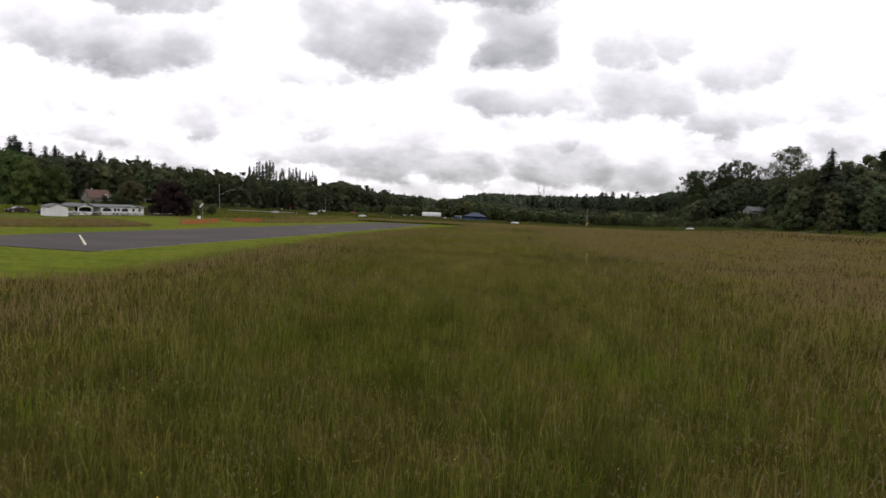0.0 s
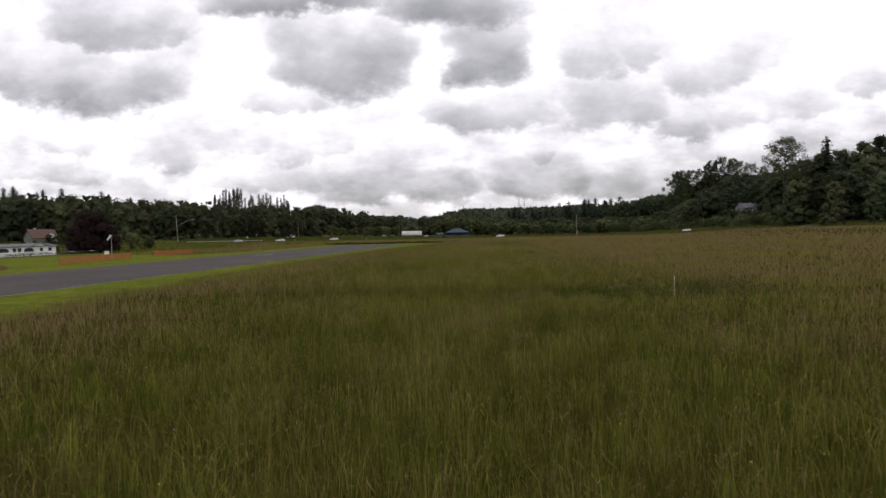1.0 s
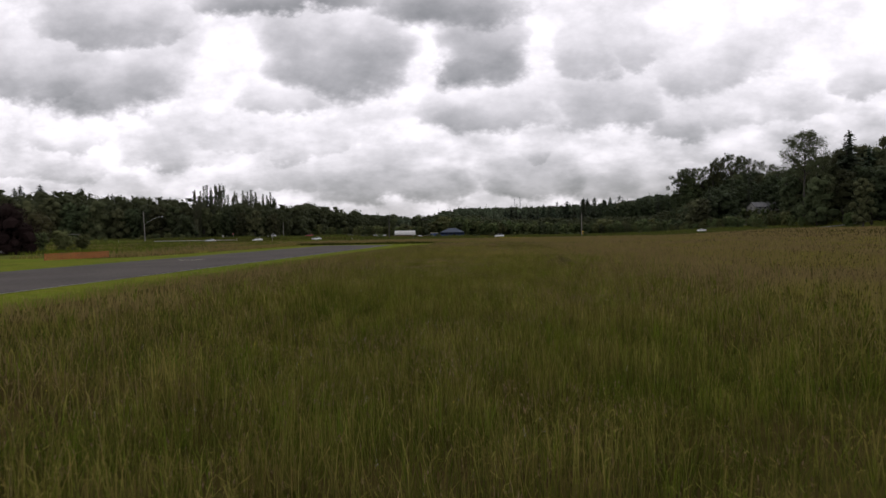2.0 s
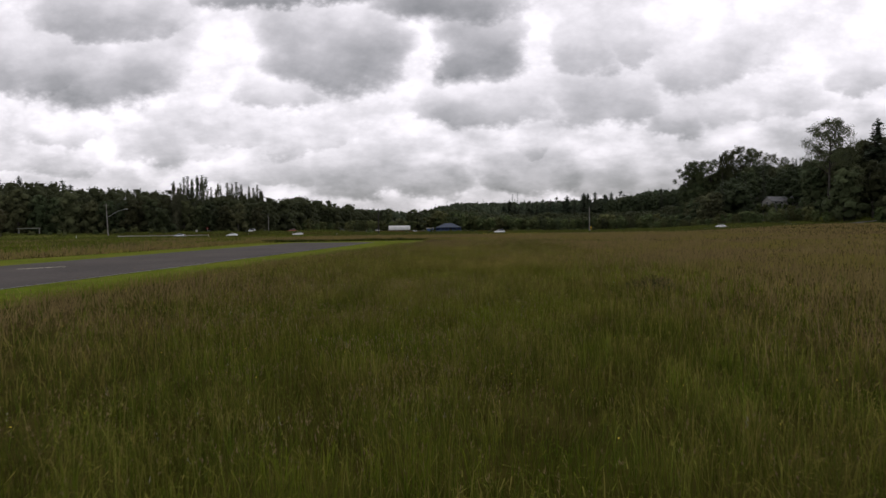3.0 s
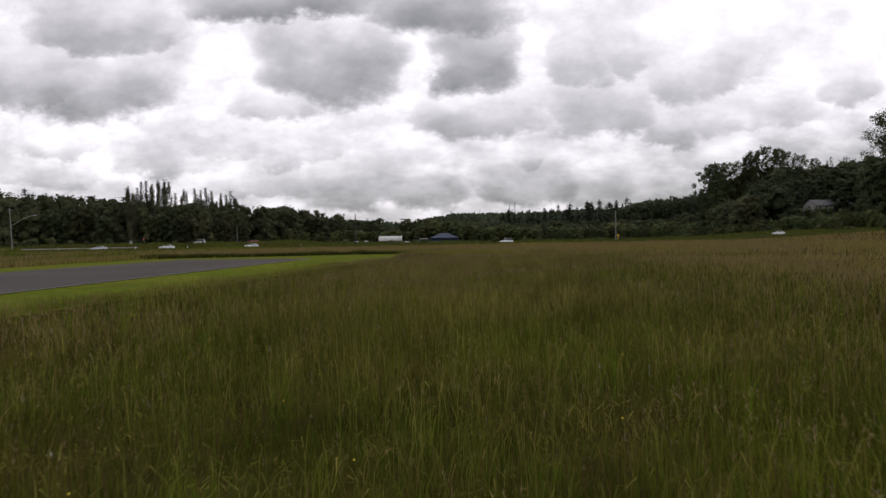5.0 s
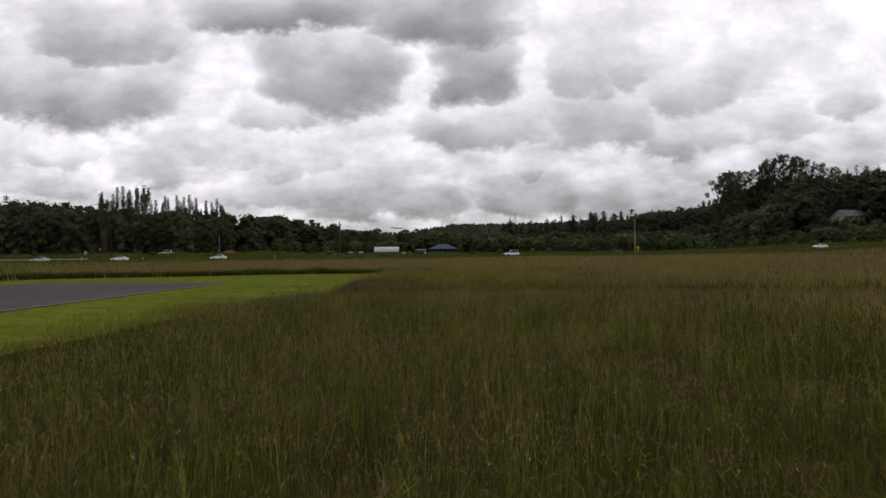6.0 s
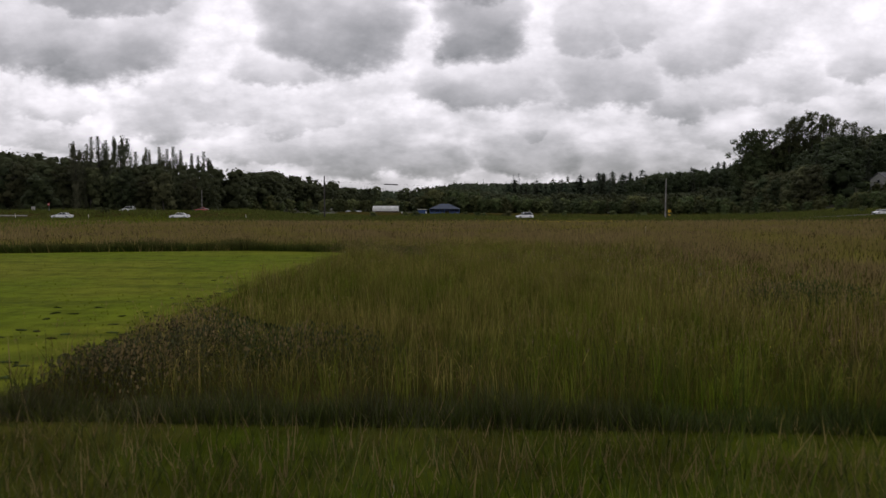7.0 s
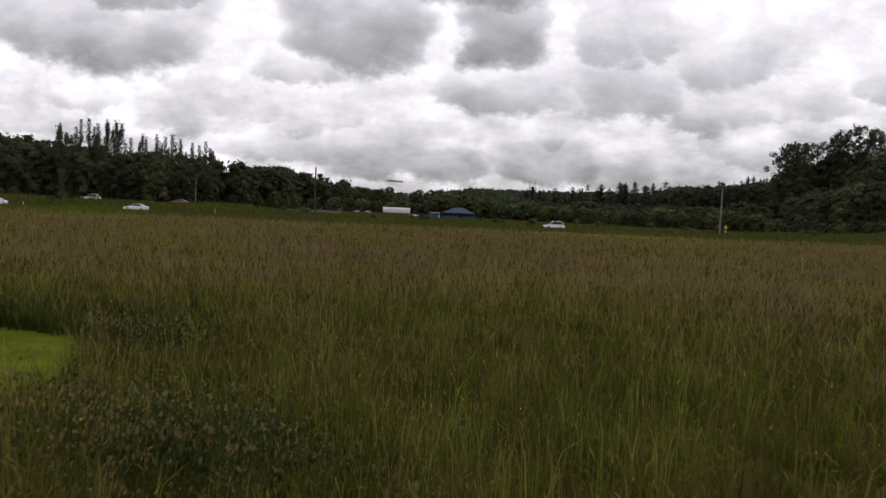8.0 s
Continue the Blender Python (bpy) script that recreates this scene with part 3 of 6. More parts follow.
def meadow_points(per_metre, power):
    xs, ys, ss = [], [], []
    for lo, hi in zip([0] + BANDS[:-1], BANDS):
        half, top = min(0.75 * hi, 170.0), min(LAST_Y + hi, 352.0)
        density = per_metre * (5.5 / max(lo * 0.55 + hi * 0.45, 5.5)) ** power
        n = int(density * (2 * half) * (top - 3))
        x, y = rng.uniform(-half, half, n), rng.uniform(3, top, n)
        reach = np.maximum(np.abs(x) / 0.75, np.maximum(y - LAST_Y, 0))
        keep = (reach >= lo) & (reach < hi) & (y < road_y(x) - 22)
        x, y, reach = x[keep], y[keep], reach[keep]
        xs.append(x), ys.append(y), ss.append(np.maximum(reach, 5.5) / 5.5)
    x, y, s = (np.concatenate(v) for v in (xs, ys, ss))
    return x, y, s


def tall(x, y, ragged=0.35):
    """Where the meadow stands uncut; the cut edges are a little ragged."""
    jx, jy = x + (lumps(x, y, 0.9, 3) - 0.5) * 2 * ragged, y + (lumps(x, y, 0.9, 4) - 0.5) * 2 * ragged
    cut = inside(jx, jy, rounded(MOWN, 1)) | inside(jx, jy, rounded(STRIP_NEAR, 1)) | inside(jx, jy, rounded(STRIP_FAR, 1)) | inside(jx, jy, RUNWAY)
    yard = (x < -72) & (y > 96) & (y < 200)
    return ~(cut | yard)


def stand(x, y):
    """Mean height of the uncut grass."""
    rank = np.exp(-((y - 207) / 5.0) ** 2) + np.exp(-((y - 63) / 4.0) ** 2)
    low = 1 - 0.32 * ((x < -45) & (y < 125))
    # lower where it thins out towards the lawn
    thin = np.exp(-((x - np.interp(y, (128, 165, 183, 196, 203), (-17.2, -13.8, -11.0, -10.2, -7.4))) / 3.2) ** 2) * ease(y, 140, 165) * (1 - ease(y, 201, 204))
    low = low * (1 - 0.55 * thin)
    return low * 0.50 + low * 0.30 * lumps(x, y, 0.12, 11) + 0.34 * low * lumps(x, y, 0.6, 12) - 0.04 + 0.12 * rank


def blades(x, y, height, width, lean, bend=True):
    """Arrays of bent tapering blades: a quad and a tip each."""
    n = len(x)
    turn, tip = rng.uniform(0, 2 * np.pi, n), rng.uniform(0, 2 * np.pi, n)
    wx, wy = np.cos(turn) * width / 2, np.sin(turn) * width / 2
    lx, ly = np.cos(tip) * lean * height, np.sin(tip) * lean * height
    z = land(x, y)
    m = 0.66
    v = np.empty((n, 5, 3), np.float32)
    v[:, 0] = np.stack([x - wx, y - wy, z - 0.02], -1)
    v[:, 1] = np.stack([x + wx, y + wy, z - 0.02], -1)
    v[:, 2] = np.stack([x + wx * 0.8 + lx * 0.35, y + wy * 0.8 + ly * 0.35, z + height * m], -1)
    v[:, 3] = np.stack([x - wx * 0.8 + lx * 0.35, y - wy * 0.8 + ly * 0.35, z + height * m], -1)
    v[:, 4] = np.stack([x + lx, y + ly, z + height * (1 - 0.25 * lean)], -1)
    base = np.arange(n)[:, None, None] * 5
    t = base + np.array([[0, 1, 2], [0, 2, 3], [3, 2, 4]])[None]
    return v.reshape(-1, 3), t.reshape(-1, 3)


def join(pieces):
    verts, tris, at = [], [], 0
    for v, t in pieces:
        verts.append(v), tris.append(t + at)
        at += len(v)
    return np.concatenate(verts), np.concatenate(tris)


x, y, s = meadow_points(84.0, 1.62)
clump = lumps(x, y, 1.7, 21)
keep = tall(x, y) & (rng.random(len(x)) < np.where(s < 3.5, 0.12 + 1.35 * clump ** 1.3, 0.35 + 0.95 * clump))
x, y, s, clump = x[keep], y[keep], s[keep], clump[keep]
h = stand(x, y) * rng.uniform(0.45, 1.14, len(x)) * (0.74 + 0.46 * clump)
near = s < 3.5
# close to the way: bent, tapering blades
w = 0.0078 * s ** 0.85 * rng.uniform(0.55, 1.5, len(x))
v, t = blades(x[near], y[near], h[near], w[near], np.where(rng.random(near.sum()) < 0.55, rng.uniform(0.04, 0.30, near.sum()), rng.uniform(0.25, 0.85, near.sum())))
nx, ny = x[near], y[near]
# rank beside the two mown paths, and darker for the shade on the cut edges
shade = (ny + (lumps(nx, ny, 0.5, 73) - 0.5) * 3 > 203) & (ny + (lumps(nx, ny, 0.5, 74) - 0.5) * 2 < 205.8) & (nx > -13) | (ny > 58.5) & (ny + (lumps(nx, ny, 0.5, 75) - 0.5) * 3 < 61.0)
shade &= rng.random(len(nx)) < 0.6
# darker blades in the meadow's ripe last third, standing in for shaded gaps
shade |= rng.random(len(nx)) < 0.65 * ease(ny, 148, 172) * (1 - ease(ny, 200, 205)) * np.clip(lumps(nx, ny, 0.8, 76) * 2.2 - 0.3, 0, 1)
ripe = ~shade & (rng.random(len(nx)) < 0.75 * np.clip((s[near] - 1.0) / 2.5, 0, 1))
from_arrays("meadow_grass", v, t, ["blade", "rank", "ripe_blade"], np.repeat(shade + 2 * ripe, 3), "stuff", "uncut meadow grass, olive green turning brown in patches", "grass")


def spears(x, y, height, width, lean):
    """Single pointed leaves, one triangle each."""
    n = len(x)
    turn, tip, z = rng.uniform(0, np.pi, n), rng.uniform(0, 2 * np.pi, n), land(x, y)
    v = np.empty((n, 3, 3), np.float32)
    v[:, 0] = np.stack([x - np.cos(turn) * width / 2, y - np.sin(turn) * width / 2, z - 0.02], -1)
    v[:, 1] = np.stack([x + np.cos(turn) * width / 2, y + np.sin(turn) * width / 2, z - 0.02], -1)
    v[:, 2] = np.stack([x + np.cos(tip) * lean * height, y + np.sin(tip) * lean * height, z + height], -1)
    return v.reshape(-1, 3), np.arange(3 * n).reshape(-1, 3)


# the rest of the field: a close sward of spears with brown tops
fx, fy, fs = x[~near], y[~near], s[~near]
n = len(fx)
v, t = spears(fx, fy, h[~near] * 0.95, 0.0135 * fs ** 0.95 * rng.uniform(0.7, 1.4, n), rng.uniform(0.05, 0.45, n))
# the same dark leaves on the shaded edges, and rank growth at the lawn's end
shade = (fy > 203) & (fy + (lumps(fx, fy, 0.5, 74) - 0.5) * 2 < 205.8) & (fx > -13) & (fx < 60) | (fy > 58.5) & (fy < 60.8) & (fx < 60) | (fy > 229) & (fy < 239.5) & (fx < -4) & (fx > -50)
from_arrays("field_grass", v, t, ["ripe_blade", "rank"], shade.astype(int), "stuff", "wide uncut meadow of olive and red-brown ripe grass", "grass")
# a lower, denser growth of single leaves beneath, coloured dark for the shade between stems
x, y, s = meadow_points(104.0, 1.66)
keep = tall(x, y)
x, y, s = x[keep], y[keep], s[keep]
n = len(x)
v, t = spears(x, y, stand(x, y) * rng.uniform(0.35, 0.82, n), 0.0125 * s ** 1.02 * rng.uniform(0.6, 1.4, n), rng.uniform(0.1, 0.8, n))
# the dark rank share past y 148 paints the gaps between blades as shaded
from_arrays("under_grass", v, t, ["shaded_low_leaf", "ripe_blade", "rank"], np.where(rng.random(n) < np.clip((s - 1.5) / 3.5, 0, 1), 1, np.where(rng.random(n) < 0.6 * ease(y, 148, 172) * (1 - ease(y, 200, 205)), 2, 0)), "stuff", "dense lower leaves of the uncut meadow", "grass")

# leaves that bend out from the stems near the top
x, y, s = meadow_points(96.0, 1.9)
keep = tall(x, y) & (s < 3) & (rng.random(len(x)) < 0.15 + 1.3 * lumps(x, y, 1.7, 21) ** 1.3)
x, y, s = x[keep], y[keep], s[keep]
n = len(x)
z = land(x, y) + stand(x, y) * rng.uniform(0.25, 0.85, n)
ang, reach, rise = rng.uniform(0, 2 * np.pi, n), rng.uniform(0.06, 0.20, n), rng.uniform(0.0, 0.16, n)
ca, sa, w = np.cos(ang), np.sin(ang), 0.0045 * s ** 0.7 * rng.uniform(0.6, 1.5, n)
v = np.empty((n, 3, 3), np.float32)
v[:, 0] = np.stack([x - sa * w, y + ca * w, z + rise], -1)
v[:, 1] = np.stack([x + ca * reach, y + sa * reach, z + rise - reach * rng.uniform(-0.6, 0.9, n)], -1)
v[:, 2] = np.stack([x + sa * w, y - ca * w, z + rise], -1)
t = np.arange(3 * n).reshape(-1, 3)
from_arrays("bent_leaves", v.reshape(-1, 3), t.reshape(-1, 3), ["blade", "tuft", "rank"], rng.choice(3, n, p=(0.80, 0.12, 0.08)), "stuff", "bent green leaves on the stems of the meadow grass", "grass")

# flowering stems with loose seed heads
x, y, s = meadow_points(46.0, 1.6)
ripe = 1 - 0.55 * ease(y, 112, 120) * (1 - ease(y, 142, 156)) + 0.7 * ease(y, 152, 172) - 1.15 * ease(y, 199, 206)
keep = tall(x, y, 0.2) & (s < 7) & (rng.random(len(x)) < ripe * 0.07 + ripe * 2.0 * np.clip(lumps(x, y, 0.16, 31) - 0.30, 0, 1) * lumps(x, y, 0.9, 32) ** 1.3 * 2)
x, y, s = x[keep], y[keep], s[keep]
n = len(x)
h = stand(x, y) * rng.uniform(0.85, 1.22, n)
lean, tip = rng.uniform(0.02, 0.22, n), rng.uniform(0, 2 * np.pi, n)
lx, ly = np.cos(tip) * lean * h, np.sin(tip) * lean * h
z = land(x, y)
wide = 0.005 * s ** 0.75
hw, hl = 0.011 * s ** 0.88 * rng.uniform(0.5, 1.6, n), rng.uniform(0.04, 0.13, n)
turn = rng.uniform(0, np.pi, n)
ca, sa = np.cos(turn), np.sin(turn)
v = np.empty((n, 8, 3), np.float32)
v[:, 0] = np.stack([x - ca * wide / 2, y - sa * wide / 2, z - 0.02], -1)
v[:, 1] = np.stack([x + ca * wide / 2, y + sa * wide / 2, z - 0.02], -1)
v[:, 2] = np.stack([x + lx * 0.85, y + ly * 0.85, z + h - hl], -1)
hx, hy, hz = x + lx, y + ly, z + h - hl * 0.55
v[:, 3] = np.stack([x + lx * 0.85, y + ly * 0.85, z + h - hl], -1)
v[:, 4] = np.stack([hx + ca * hw / 2, hy + sa * hw / 2, hz], -1)
v[:, 5] = np.stack([hx - sa * hw / 2, hy + ca * hw / 2, hz], -1)
v[:, 6] = np.stack([hx - ca * hw / 2, hy - sa * hw / 2, hz], -1)
v[:, 7] = np.stack([x + lx * 1.25, y + ly * 1.25, z + h], -1)
close = s < 2.4
tr = np.concatenate([np.flatnonzero(close)[:, None] * 8 + np.array([[0, 1, 2]]), (np.flatnonzero(~close)[:, None, None] * 8 + np.array([[3, 4, 6], [7, 6, 4]])[None]).reshape(-1, 3)])
v = v.reshape(-1, 3)
# close to, each head is a loose plume of slanting spikelets
at = np.repeat(np.flatnonzero(close), 6)
m = len(at)
up, ang = rng.uniform(0, 1, m), rng.uniform(0, 2 * np.pi, m)
plume = hl[at] * 1.35
root = np.stack([x[at] + lx[at] * (0.85 + 0.3 * up), y[at] + ly[at] * (0.85 + 0.3 * up), z[at] + h[at] - plume * (1 - up)], -1)
out = rng.uniform(0.014, 0.046, m) * (1.15 - up) * (1 + 0.5 * ease(y[at], 152, 172))
end = root + np.stack([np.cos(ang) * out, np.sin(ang) * out, rng.uniform(0.020, 0.050, m)], -1)
side = np.stack([-np.sin(ang), np.cos(ang), np.zeros(m)], -1) * (0.0060 * s[at] ** 0.8)[:, None]
spike = np.stack([root, (root + end) / 2 + side, end], 1).reshape(-1, 3)
spike_tr = len(v) + np.arange(3 * m)
pale = (rng.random(n) < 0.02) & (s < 2)
which = np.concatenate([np.where(np.arange(len(tr)) < close.sum(), 2, 3), pale[at].astype(int)])
from_arrays("seed_heads", np.concatenate([v, spike]), np.concatenate([tr, spike_tr.reshape(-1, 3)]), ["head", "straw", "blade", "ripe_blade"], which, "stuff", "tan and reddish seed heads of ripe grass above the meadow", "grass")

# arching tufts of broader, fresher leaves
n = 3600
tx, ty = rng.normal(0, 9, n), rng.uniform(3, 240, n)
tx, ty = tx[tall(tx, ty, 0.1)], ty[tall(tx, ty, 0.1)]
grown = lumps(tx, ty, 0.16, 91) > 0.40
tx, ty = tx[grown], ty[grown]
per = 15
x, y = np.repeat(tx, per) + rng.normal(0, 0.07, len(tx) * per), np.repeat(ty, per) + rng.normal(0, 0.07, len(tx) * per)
big = np.repeat(rng.uniform(0.7, 1.25, len(tx)), per)
v, t = blades(x, y, stand(x, y) * big * rng.uniform(0.7, 1.1, len(x)), rng.uniform(0.007, 0.015, len(x)), rng.uniform(0.05, 0.6, len(x)))
from_arrays("grass_tufts", v, t, ["tuft"], None, "stuff", "arching tufts of broad fresh green grass in the meadow", "grass")
# the uncut patch between runway and clubhouse
n = 60000
x, y = rng.uniform(-90, -47, n), rng.uniform(60, 114, n)
keep = tall(x, y, 0.2)
x, y = x[keep], y[keep]
v, t = spears(x, y, stand(x, y) * rng.uniform(0.6, 1.1, len(x)), rng.uniform(0.06, 0.14, len(x)), rng.uniform(0.05, 0.6, len(x)))
from_arrays("patch_grass", v, t, ["ripe_blade"], None, "stuff", "dense uncut olive grass between runway and clubhouse", "grass")
# rank dark grass along the far end of the lawn
n = 9000
x = rng.uniform(-47, -5.5, n)
y = np.interp(x, (-47, -30, -16, -6), (230.2, 233.2, 236.6, 234.6)) + 0.3 + rng.exponential(0.9, n)
v, t = blades(x, y, rng.uniform(0.45, 0.85, n) * (0.55 + 0.8 * lumps(x, y, 0.35, 61)), rng.uniform(0.02, 0.05, n), rng.uniform(0.05, 0.7, n))
from_arrays("rank_grass", v, t, ["rank"], None, "stuff", "rank dark green grass at the end of the lawn", "grass")
# uncut verge this side of the road
n = 42000
x = rng.uniform(-260, 150, n)
y = road_y(x) - np.where(rng.random(n) < 0.35, rng.uniform(4.3, 7.5, n), rng.uniform(4.3, 27, n))
v, t = spears(x, y, rng.uniform(0.30, 0.58, n), rng.uniform(0.12, 0.30, n), rng.uniform(0.05, 0.6, n))
from_arrays("verge_grass", v, t, ["verge"], None, "stuff", "uncut green grass on the near road verge", "grass")

# short stubble on the mown ground near the way
n = 100000
x, y = rng.uniform(-19, 30, n), np.where(rng.random(n) < 0.2, rng.uniform(54, 61, n), rng.uniform(198, 205, n))
keep = ~tall(x, y) & ~inside(x, y, rounded(MOWN, 1)) & ~inside(x, y, RUNWAY) & (rng.random(n) < np.clip(12 / np.maximum(np.abs(x), 5), 0, 1))
x, y = x[keep], y[keep]
v, t = spears(x, y, 0.05 + 0.12 * rng.random(len(x)) + 0.35 * rng.random(len(x)) ** 7 + 0.26 * rng.random(len(x)) * ((y > 190) & (y + lumps(x, y, 0.8, 64) < 202.7)), 0.017 * rng.uniform(0.7, 1.6, len(x)) * np.maximum(np.abs(x) / 8, 1) ** 0.6, rng.uniform(0.1, 0.7, len(x)))
path_y = y
n2 = 90000
x, y = rng.uniform(-46, -5, n2), rng.uniform(28, 237, n2)
near = inside(x, y, rounded(MOWN, 1)) & ~inside(x, y, RUNWAY) & (rng.random(n2) < np.clip(9 / np.maximum(np.abs(x), 5), 0, 1))
x, y = x[near], y[near]
lawn_v, lawn_t = blades(x, y, rng.uniform(0.03, 0.09, len(x)), rng.uniform(0.02, 0.05, len(x)), rng.uniform(0.3, 1.0, len(x)))
# stubble on the near path goes dark, painting it as a shaded gap
short = (path_y < 100).astype(int)
pick = rng.random(len(short))
from_arrays("path_stubble", v, t, ["verge", "rank", "tuft", "ripe_blade"], np.where(pick < 0.08, 2, np.where(pick < 0.34, 3, np.where(pick < 0.55, 1, short))), "stuff", "short cut stubble and regrowth on the mown path", "grass")
from_arrays("lawn_blades", lawn_v, lawn_t, ["lawn_blade"], None, "stuff", "short bright blades of the mown lawn", "grass")

# the meadow thins out into the lawn's edge
n = 42000
along = rng.uniform(28, 204, n)
x = np.interp(along, (28, 36, 60, 87, 128, 165, 183, 196, 204), (-19.5, -18.6, -19.2, -19.6, -17.2, -13.8, -11.0, -10.2, -7)) - rng.exponential(0.9, n)
y = along
keep = inside(x, y, rounded(MOWN, 1)) & ~inside(x, y, RUNWAY)
x, y = x[keep], y[keep]
v, t = spears(x, y, 0.08 + 0.50 * rng.random(len(x)) ** 1.6 * (0.3 + lumps(x, y, 0.4, 81)), rng.uniform(0.012, 0.035, len(x)), rng.uniform(0.05, 0.6, len(x)))
from_arrays("lawn_fringe", v, t, ["ripe_blade", "tuft"], (rng.random(len(x)) < 0.5).astype(int), "stuff", "thin yellow-green grass where the meadow meets the lawn", "grass")

# small yellow flowers among the grass
x, y, s = meadow_points(0.8, 1.3)
keep = tall(x, y) & (s < 6) & (rng.random(len(x)) < 1.3 * lumps(x, y, 0.05, 41) - 0.25)
x, y, s = x[keep], y[keep], s[keep]
n = len(x)
r = 0.0105 * np.minimum(s, 3) ** 0.5 * rng.uniform(0.7, 1.2, n)
z = land(x, y) + stand(x, y) * rng.uniform(0.75, 1.05, n)
ring = np.arange(6) * np.pi / 3
v = np.empty((n, 7, 3), np.float32)
v[:, 0] = np.stack([x, y, z + 0.012], -1)
for k in range(6):
    v[:, k + 1] = np.stack([x + r * np.cos(ring[k]), y + r * np.sin(ring[k]), z], -1)
tr = np.arange(n)[:, None, None] * 7 + np.array([[0, k + 1, (k + 1) % 6 + 1] for k in range(6)])[None]
from_arrays("buttercups", v.reshape(-1, 3), tr.reshape(-1, 3), ["petal"], None, "stuff", "scattered small yellow buttercups in the grass", "flowers")

# coarse weeds in a patch at the corner of the lawn, and here and there in the meadow
WEEDS = [(-5.3, 204.7, 0.7, 0.5), (-4.4, 205.8, 1.2, 0.6), (-3.0, 206.0, 1.3, 0.6), (-5.2, 207.2, 0.8, 0.8), (-3.9, 230.0, 1.3, 0.7), (-2.6, 229.2, 1.0, 0.5), (8.6, 112.5, 0.7, 0.4),
         (13.0, 60.2, 1.6, 0.6), (8.6, 59.8, 1.3, 0.4), (10.2, 213.5, 1.3, 0.7), (-7.0, 234.2, 1.6, 0.5)]
n = 30000
patch = rng.integers(0, len(WEEDS), n)
wx, wy, rx, ry = np.array(WEEDS)[patch].T
x, y = wx + rng.normal(0, 1, n) * rx * 0.8, wy + rng.normal(0, 1, n) * ry * 0.8
keep = tall(x, y, 0.1)
x, y = x[keep], y[keep]
dome = np.clip(1.1 - ((x - wx[keep]) / (2.2 * rx[keep])) ** 2 - ((y - wy[keep]) / (2.2 * ry[keep])) ** 2, 0.35, 1)
z = 0.06 + rng.random(len(x)) ** 0.7 * 0.80 * dome * (0.65 + 0.5 * lumps(x, y, 2.2, 63))
mids = np.stack([x, y, z], -1)
v, t = leaf_cards(rng, mids, rng.normal(0, 0.6, (len(x), 3)) + np.array([0, 0, 0.6]), 0.042)
v = (mids.repeat(4, 0) + (v - mids.repeat(4, 0)) * np.array([0.8, 0.8, 1.7]))
top = (z > 0.45 * dome) & (rng.random(len(x)) < 0.30 * lumps(x, y, 0.9, 65) * 2)
from_arrays("coarse_weeds", v, t, ["weed", "ripe_blade"], np.repeat(top.astype(int), 2), "stuff", "bushy dark weeds with grey-brown seed heads at the lawn corner", "weeds")
# rank growth that hides the foot of the uncut edge beside the mown paths; its dark leaves paint the shade there
n = 34000
x = rng.uniform(-7, 16, n)
wide_path = rng.random(n) < 0.7
y = np.where(wide_path, 203.2 - 0.02 * x, 58.9) + np.abs(rng.normal(0, 0.42, n)) - 0.15
v, t = spears(x, y, (0.08 + 0.60 * rng.random(n) * lumps(x, y, 1.1, 66)) * np.where(wide_path, 1.0, 0.6), rng.uniform(0.010, 0.024, n), rng.uniform(0.1, 0.9, n))
from_arrays("edge_growth", v, t, ["rank", "weed"], (rng.random(n) < 0.5).astype(int), "stuff", "short rank growth along the mown edges, dark for the shade at their foot", "grass")
# a drift of yellow flowers near the road
n = 420
x, y = rng.normal(17, 7, n), rng.normal(309, 3.5, n)
z = stand(x, y) * 1.05
v = np.empty((n, 4, 3), np.float32)
for k, (dx, dz) in enumerate(((-0.03, 0), (0, -0.03), (0.03, 0), (0, 0.03))):
    v[:, k] = np.stack([x + dx, y + dz * 0.5, z + dz], -1)
tr = np.arange(n)[:, None, None] * 4 + np.array([[0, 1, 2], [0, 2, 3]])[None]
from_arrays("yellow_drift", v.reshape(-1, 3), tr.reshape(-1, 3), ["petal"], None, "stuff", "drift of small yellow flowers near the road", "flowers")

# rough growth on the bank behind the road and along the foot of the woods
n = 60000
x = rng.uniform(-330, 230, n)
y = road_y(x) + rng.uniform(6, 60, n) ** 1.0
h = 0.35 + 0.8 * lumps(x, y, 0.09, 51) ** 2 * 1.6
v, t = spears(x, y, h * rng.uniform(0.6, 1.1, n), rng.uniform(0.15, 0.40, n), rng.uniform(0.1, 0.8, n))
from_arrays("bank_grass", v, t, ["verge"], None, "stuff", "rough green growth on the roadside bank", "grass")


# rough yellow-green growth on the waste ground behind the clubhouse
n = 52000
x, y = rng.uniform(-175, -58, n), rng.uniform(112, 346, n)
keep = ((x < -98) & (y > 118) | (y > 172)) & (y < road_y(x) - 6) & (x < -62 + (y - 172) * 0.05)
x, y = x[keep], y[keep]
h = 0.25 + 1.1 * lumps(x, y, 0.07, 52) ** 2.2
v, t = spears(x, y, h * rng.uniform(0.6, 1.1, len(x)), rng.uniform(0.12, 0.34, len(x)), rng.uniform(0.1, 0.8, len(x)))
from_arrays("waste_growth", v, t, ["verge", "tuft"], (rng.random(len(x)) < lumps(x, y, 0.05, 53)).astype(int), "stuff", "rough yellow-green weeds on waste ground behind the clubhouse", "weeds")


